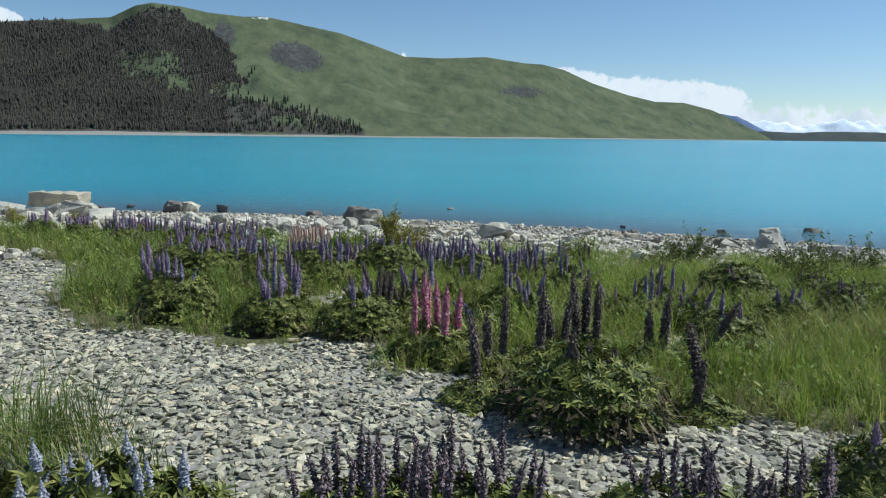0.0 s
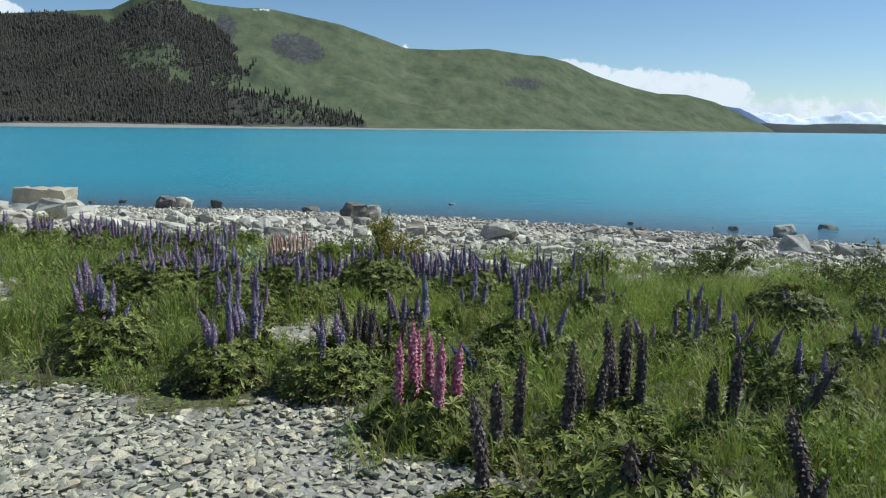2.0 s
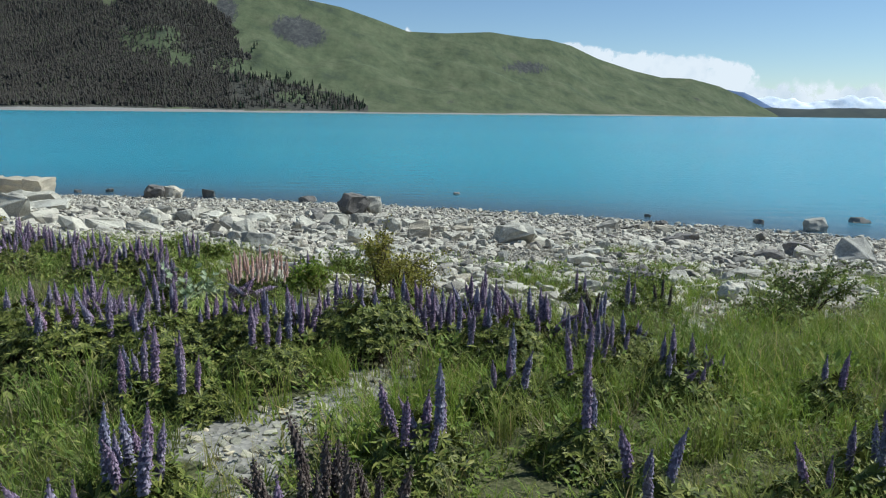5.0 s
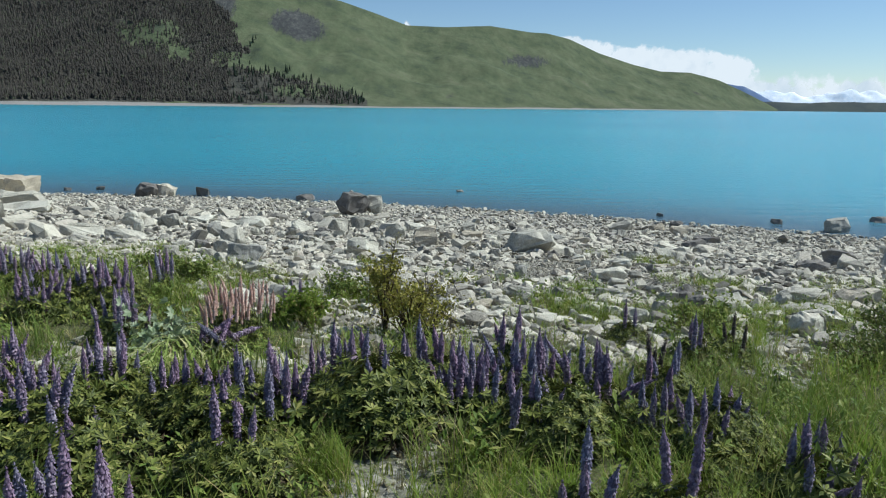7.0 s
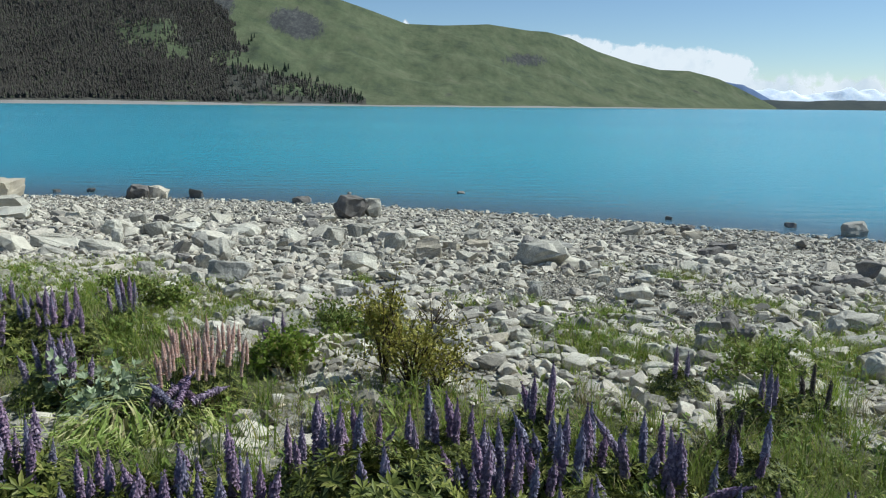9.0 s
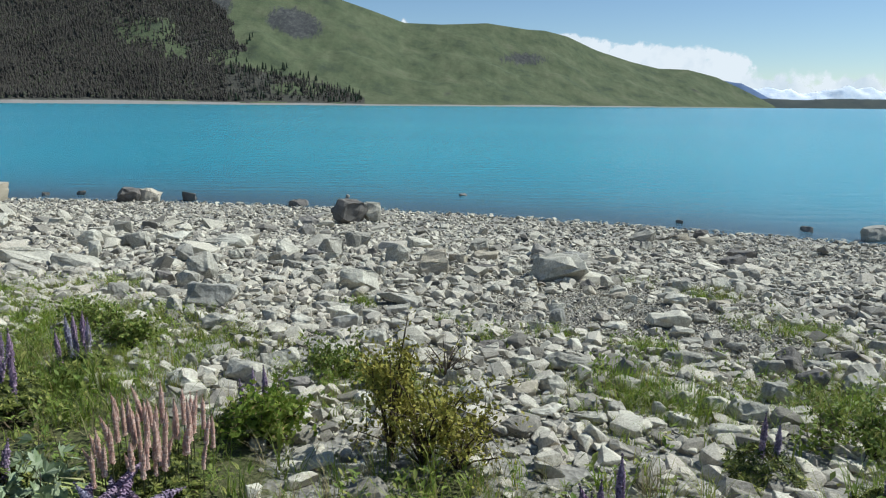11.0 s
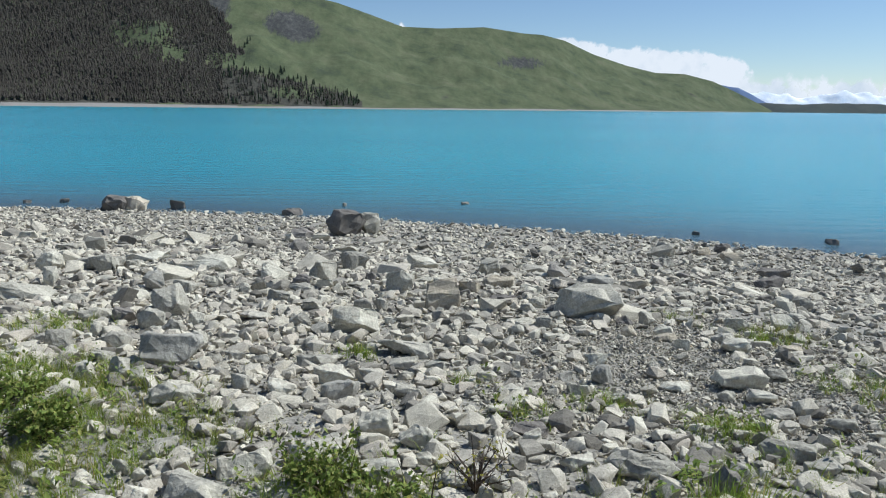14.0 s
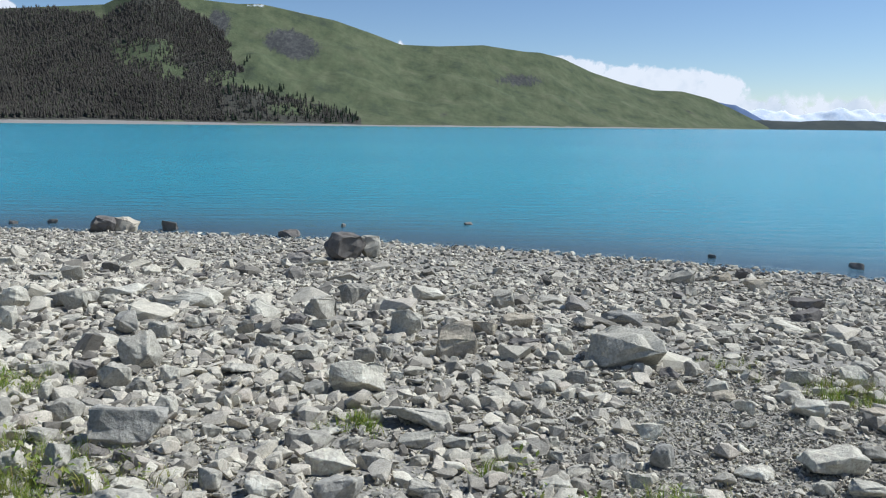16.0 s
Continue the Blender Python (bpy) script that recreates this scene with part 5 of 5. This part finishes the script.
shrub("briar_bush", "brownish green briar on the stony edge", 5.0, 9.6, 0.55, 0.55, M_briar, 65, 18, 1500, 0.026)
shrub("briar_bush", "brownish green briar on the stony edge", 6.3, 10.6, 0.5, 0.55, M_briar, 66, 18, 1300, 0.026)
shrub("briar_bush", "low green briar among stones", 3.35, 10.4, 0.34, 0.34, M_briar, 67, 14, 900, 0.024)
shrub("leafy_clump", "dark green leafy clump among the stones", -3.1, 13.2, 0.28, 0.26, M_weed, 68, 18, 1000, 0.03)
shrub("leafy_clump", "green leafy clump among the stones", -3.75, 13.8, 0.25, 0.36, M_weed, 69, 18, 1000, 0.03)
shrub("leafy_clump", "bright green leafy clump beside the salmon lupin", -1.38, 11.25, 0.34, 0.27, M_grass, 70, 20, 1400, 0.034)
shrub("twiggy_shrub", "small bare brown shrub with few leaves among stones", -0.27, 12.7, 0.42, 0.24, M_broom, 71, 12, 70, 0.018)
shrub("leafy_clump", "green leafy clump on the stony edge", 2.35, 11.3, 0.25, 0.40, M_weed, 72, 18, 1000, 0.03)
shrub("leafy_clump", "green leafy clump on the stony edge", -0.72, 12.3, 0.20, 0.30, M_weed, 73, 16, 800, 0.028)
shrub("leafy_clump", "low clump of pale silvery leaves beside the strap-leaf tuft", -2.32, 10.34, 0.13, 0.36, M_silver, 79, 22, 420, 0.062)
shrub("leafy_clump", "dark green leafy clump between pale stones", -1.15, 12.62, 0.26, 0.26, M_weed, 80, 16, 900, 0.026)
shrub("shrub", "yellow-green shrub by the pale slabs", -10.3, 17.5, 0.5, 0.35, M_broom, 74, 12, 500, 0.03)
shrub("shrub", "yellow-green shrub by the pale slabs", -8.2, 16.4, 0.5, 0.2, M_broom, 75, 8, 400, 0.028)

# one long arching cane over the briar
bm, g, r = bmesh.new(), Leaves(), np.random.default_rng(77)
cane = [Vector((0.75 * q, 0.1 * q, 0.25 + 1.25 * q * (1 - 0.6 * q))) for q in np.linspace(0, 1, 9)]
for k in range(8):
    tapered(bm, cane[k], cane[k + 1], 0.007 - 0.0006 * k, 0.0064 - 0.0006 * k, 5)
    for j in range(26):
        c = cane[k].lerp(cane[k + 1], r.uniform(0, 1)) + Vector(r.normal(0, 0.03, 3))
        d = turned(r.uniform(0, 6.28), r.uniform(-0.5, 0.8))
        g.leaflet(c, d, d.cross(Vector((0, 0.3, 1))).normalized(), Vector((0, 0, 1)), 0.035, 0.012)
root = tagged(new("briar_cane"), "long arching briar cane with small leaves", "shrub")
root.matrix_world = pose(3.85, 10.85, float(settle(np.array(3.85), np.array(10.85))) - 0.25)
part("branch_work", bm, M_twig, root)
part("leaves", g.mesh("leaves", M_briar), M_briar, root)


# ---- grass and low weeds ----
def blades(rng, count, length, spread, width, droop):
    """A tuft of curved blades, three faces each."""
    v, f = [], []
    for k in range(count):
        a, q = rng.uniform(0, 6.283), spread * math.sqrt(rng.random())
        base = Vector((q * math.cos(a * 1.7), q * math.sin(a * 1.7), 0))
        l = length * rng.uniform(0.55, 1.15)
        out = turned(a, rng.uniform(0.75, 1.5))
        side = Vector((-math.sin(a), math.cos(a), 0)) * width * rng.uniform(0.7, 1.2)
        p1 = base + out * l * 0.55
        p2 = p1 + (out + Vector((math.cos(a), math.sin(a), -0.5)) * droop * rng.uniform(0.4, 1.3)).normalized() * l * 0.5
        n = len(v)
        v += [tuple(base - side), tuple(base + side), tuple(p1 + side * 0.7), tuple(p1 - side * 0.7), tuple(p2)]
        f += [(n, n + 1, n + 2), (n, n + 2, n + 3), (n + 3, n + 2, n + 4)]
    return np.array(v), np.array(f)


def sprig(rng, leaves, high, leaf):
    g = Leaves()
    for k in range(leaves):
        a = rng.uniform(0, 6.283)
        c = Vector((rng.normal(0, 0.035), rng.normal(0, 0.035), rng.uniform(0.01, high)))
        d = turned(a, rng.uniform(-0.2, 1.0))
        g.leaflet(c, d, Vector((-math.sin(a), math.cos(a), 0)), Vector((0, 0, 1)), leaf * rng.uniform(0.7, 1.3), leaf * 0.24)
    return np.array([tuple(p) for p in g.v]), np.array(g.f)


# low or bare spots that the tall grass leaves open
OPEN_SPOTS = ((-2.1, 9.85, 0, 1.1), (-1.75, 9.85, 0, 0.8), (-2.3, 10.35, 0, 0.9), (-1.45, 7.05, 0, 0.5), (-1.4, 11.2, 0, 0.6))


def cover(name, label, seed, protos, n, area, chance, size, mat, squash=(0.9, 1.2)):
    r = np.random.default_rng(seed)
    x, y = r.uniform(area[0], area[1], n), r.uniform(area[2], area[3], n)
    shaded = sum(np.exp(-(((x - mx) ** 2 + (y - my + 0.12) ** 2) / (0.42 * size_) ** 2) ** 2) for mx, my, count, size_ in LEAFY + OPEN_SPOTS)
    keep = (np.abs(x) < 0.68 * (y + 0.6) + 2.2) & (r.random(n) < chance(x, y) * np.clip(1 - shaded, 0, 1))
    x, y = x[keep], y[keep]
    n = len(x)
    s = r.uniform(size[0], size[1], n) * np.where(x > 1.8, 1.0, np.interp(y, [3.5, 6.8], [0.66, 1.0])) * (1 + 0.3 * waves(x, y, 77, (0.8, 1.5, 2.6)))
    dim = np.stack([s, s, s * r.uniform(squash[0], squash[1], n)], 1)
    v, f = scatter(protos, r.integers(0, len(protos), n), np.stack([x, y, settle(x, y) - 0.01], 1), dim, r.uniform(0, 6.28, n))
    tagged(new(name, array_mesh(name, v, f, mat)), label, "grass", kind="stuff")


def lush(x, y):
    w = waves(x, y, 51, (0.9, 1.7, 2.9))
    right = np.clip((x - 0.5) / 1.5, 0, 1)
    left = np.clip((-2.6 - x) / 1.5, 0, 1)
    open_grass = np.exp(-((x - 1.9) ** 2 / 1.2 + (y - 9.6) ** 2 / 0.7))
    return np.clip(bed(x, y) * (0.34 + 0.12 * open_grass + 0.36 * right - 0.15 * left + 0.55 * w), 0, 1)


r = np.random.default_rng(52)
GRASS = [blades(r, 18, 0.29, 0.05, 0.0024, 0.55) for _ in range(8)]
SHORT = [blades(r, 10, 0.13, 0.06, 0.0038, 0.8) for _ in range(6)]
SPRIGS = [sprig(r, 14, 0.16, 0.045) for _ in range(8)]
cover("meadow_grass", "tall green meadow grass in the flower bed", 53, GRASS, 21000, (-9, 9, 3, 15), lambda x, y: np.clip(lush(x, y) + 0.45 * bed(x, y) * (x > 1.7) * (y < 6), 0, 1) * np.where(x < -1.2, 0.45, 1.0), (0.7, 1.35), M_grass)
cover("short_grass", "short green grass under the lupins", 54, SHORT, 23000, (-9, 9, 3, 18), lambda x, y: np.clip(bed(x, y) * 0.6 + 0.9 * weeds(x, y), 0, 1), (0.7, 1.3), M_grass)
cover("deep_green_grass", "deep green uncut grass round the lupins", 60, GRASS, 5200, (-9, -1.2, 5, 13), lambda x, y: 1.0 * lush(x, y), (0.8, 1.4), M_tussock)
cover("dry_grass", "dry straw-coloured grass along the bed's edge", 55, GRASS, 7000, (-8, 8, 2.2, 13), lambda x, y: np.clip(4 * bed(x, y) * (1 - bed(x, y)), 0, 1) * 0.35 + 0.22 * bed(x, y), (0.35, 1.1), M_dry_grass)
cover("low_weeds", "low leafy weeds covering the flower bed", 56, SPRIGS, 13000, (-9, 9, 3, 17), lambda x, y: np.clip(bed(x, y) * (0.75 - 0.3 * waves(x, y, 51, (0.9, 1.7, 2.9))) + 0.45 * weeds(x, y), 0, 1), (0.6, 1.3), M_weed)


cover("track_weeds", "small weeds and grass tufts sprouting from the track", 59, SHORT, 700, (-6, 4, 2.4, 10), lambda x, y: 0.5 * (bed(x, y) < 0.3), (0.35, 0.8), M_weed)
cover("beach_grass", "patches of fresh grass between the beach stones", 57, GRASS, 16000, (-8, 8, 11, 19), lambda x, y: 0.9 * weeds(x, y), (0.35, 0.75), M_grass)


def tuft(name, label, x, y, protos, scale, mat, seed):
    """A tuft of blades with some dead ones under it."""
    r = np.random.default_rng(seed)
    v, f = protos
    root = tagged(new(name), label, "grass")
    root.matrix_world = pose(x, y, float(settle(np.array(x), np.array(y))) - 0.01, 0, 0, 40 * seed)
    dead = np.repeat(r.random(len(f) // 3) < 0.14, 3)
    tagged(part("foliage", array_mesh("foliage", v * scale, f[~dead], mat), mat, root), kind="stuff")
    part("dead_foliage", array_mesh("dead_foliage", v * (scale, scale, 0.7 * scale), f[dead], M_dry_grass), M_dry_grass, root, "dry straw-coloured dead blades")["kind"] = "stuff"


r = np.random.default_rng(58)
tuft("grass_tuft", "tall green seeding grass tuft on the shingle", -1.45, 3.15, blades(r, 420, 0.52, 0.32, 0.0026, 0.9), 1.0, M_tussock, 1)
tuft("grass_tuft", "green seeding grass tuft on the shingle", -1.0, 2.75, blades(r, 240, 0.34, 0.24, 0.0026, 0.9), 1.0, M_tussock, 2)
tuft("grass_tuft", "low green grass tuft on the shingle", -0.45, 2.55, blades(r, 170, 0.22, 0.24, 0.0026, 0.8), 1.0, M_grass, 3)
tuft("grass_tuft", "bright green grass tuft in the bed", -0.66, 8.22, blades(r, 240, 0.27, 0.13, 0.0028, 0.6), 1.0, M_grass, 4)
tuft("strap_leaf_tuft", "flattened tuft of pale yellow-green strap leaves", -2.1, 9.95, blades(r, 420, 0.26, 0.42, 0.011, 1.4), 1.0, M_strap, 5)
tuft("strap_leaf_tuft", "flattened pale green leaves beside the path", -1.75, 10.0, blades(r, 150, 0.24, 0.26, 0.010, 1.5), 1.0, M_strap, 6)
tuft("grass_tuft", "green grass tuft behind the path", -0.35, 9.6, blades(r, 170, 0.3, 0.2, 0.0028, 0.7), 1.0, M_grass, 7)
tuft("grass_tuft", "green grass tuft beside the leafy clump", -1.5, 11.6, blades(r, 200, 0.26, 0.22, 0.003, 0.7), 1.0, M_grass, 8)
tuft("grass_tuft", "bright green grass tuft between boulders", 1.2, 12.25, blades(r, 420, 0.26, 0.36, 0.003, 1.0), 1.0, M_grass, 9)
tuft("grass_tuft", "bright green grass tuft between boulders", 1.55, 12.0, blades(r, 260, 0.24, 0.26, 0.003, 1.0), 1.0, M_grass, 10)
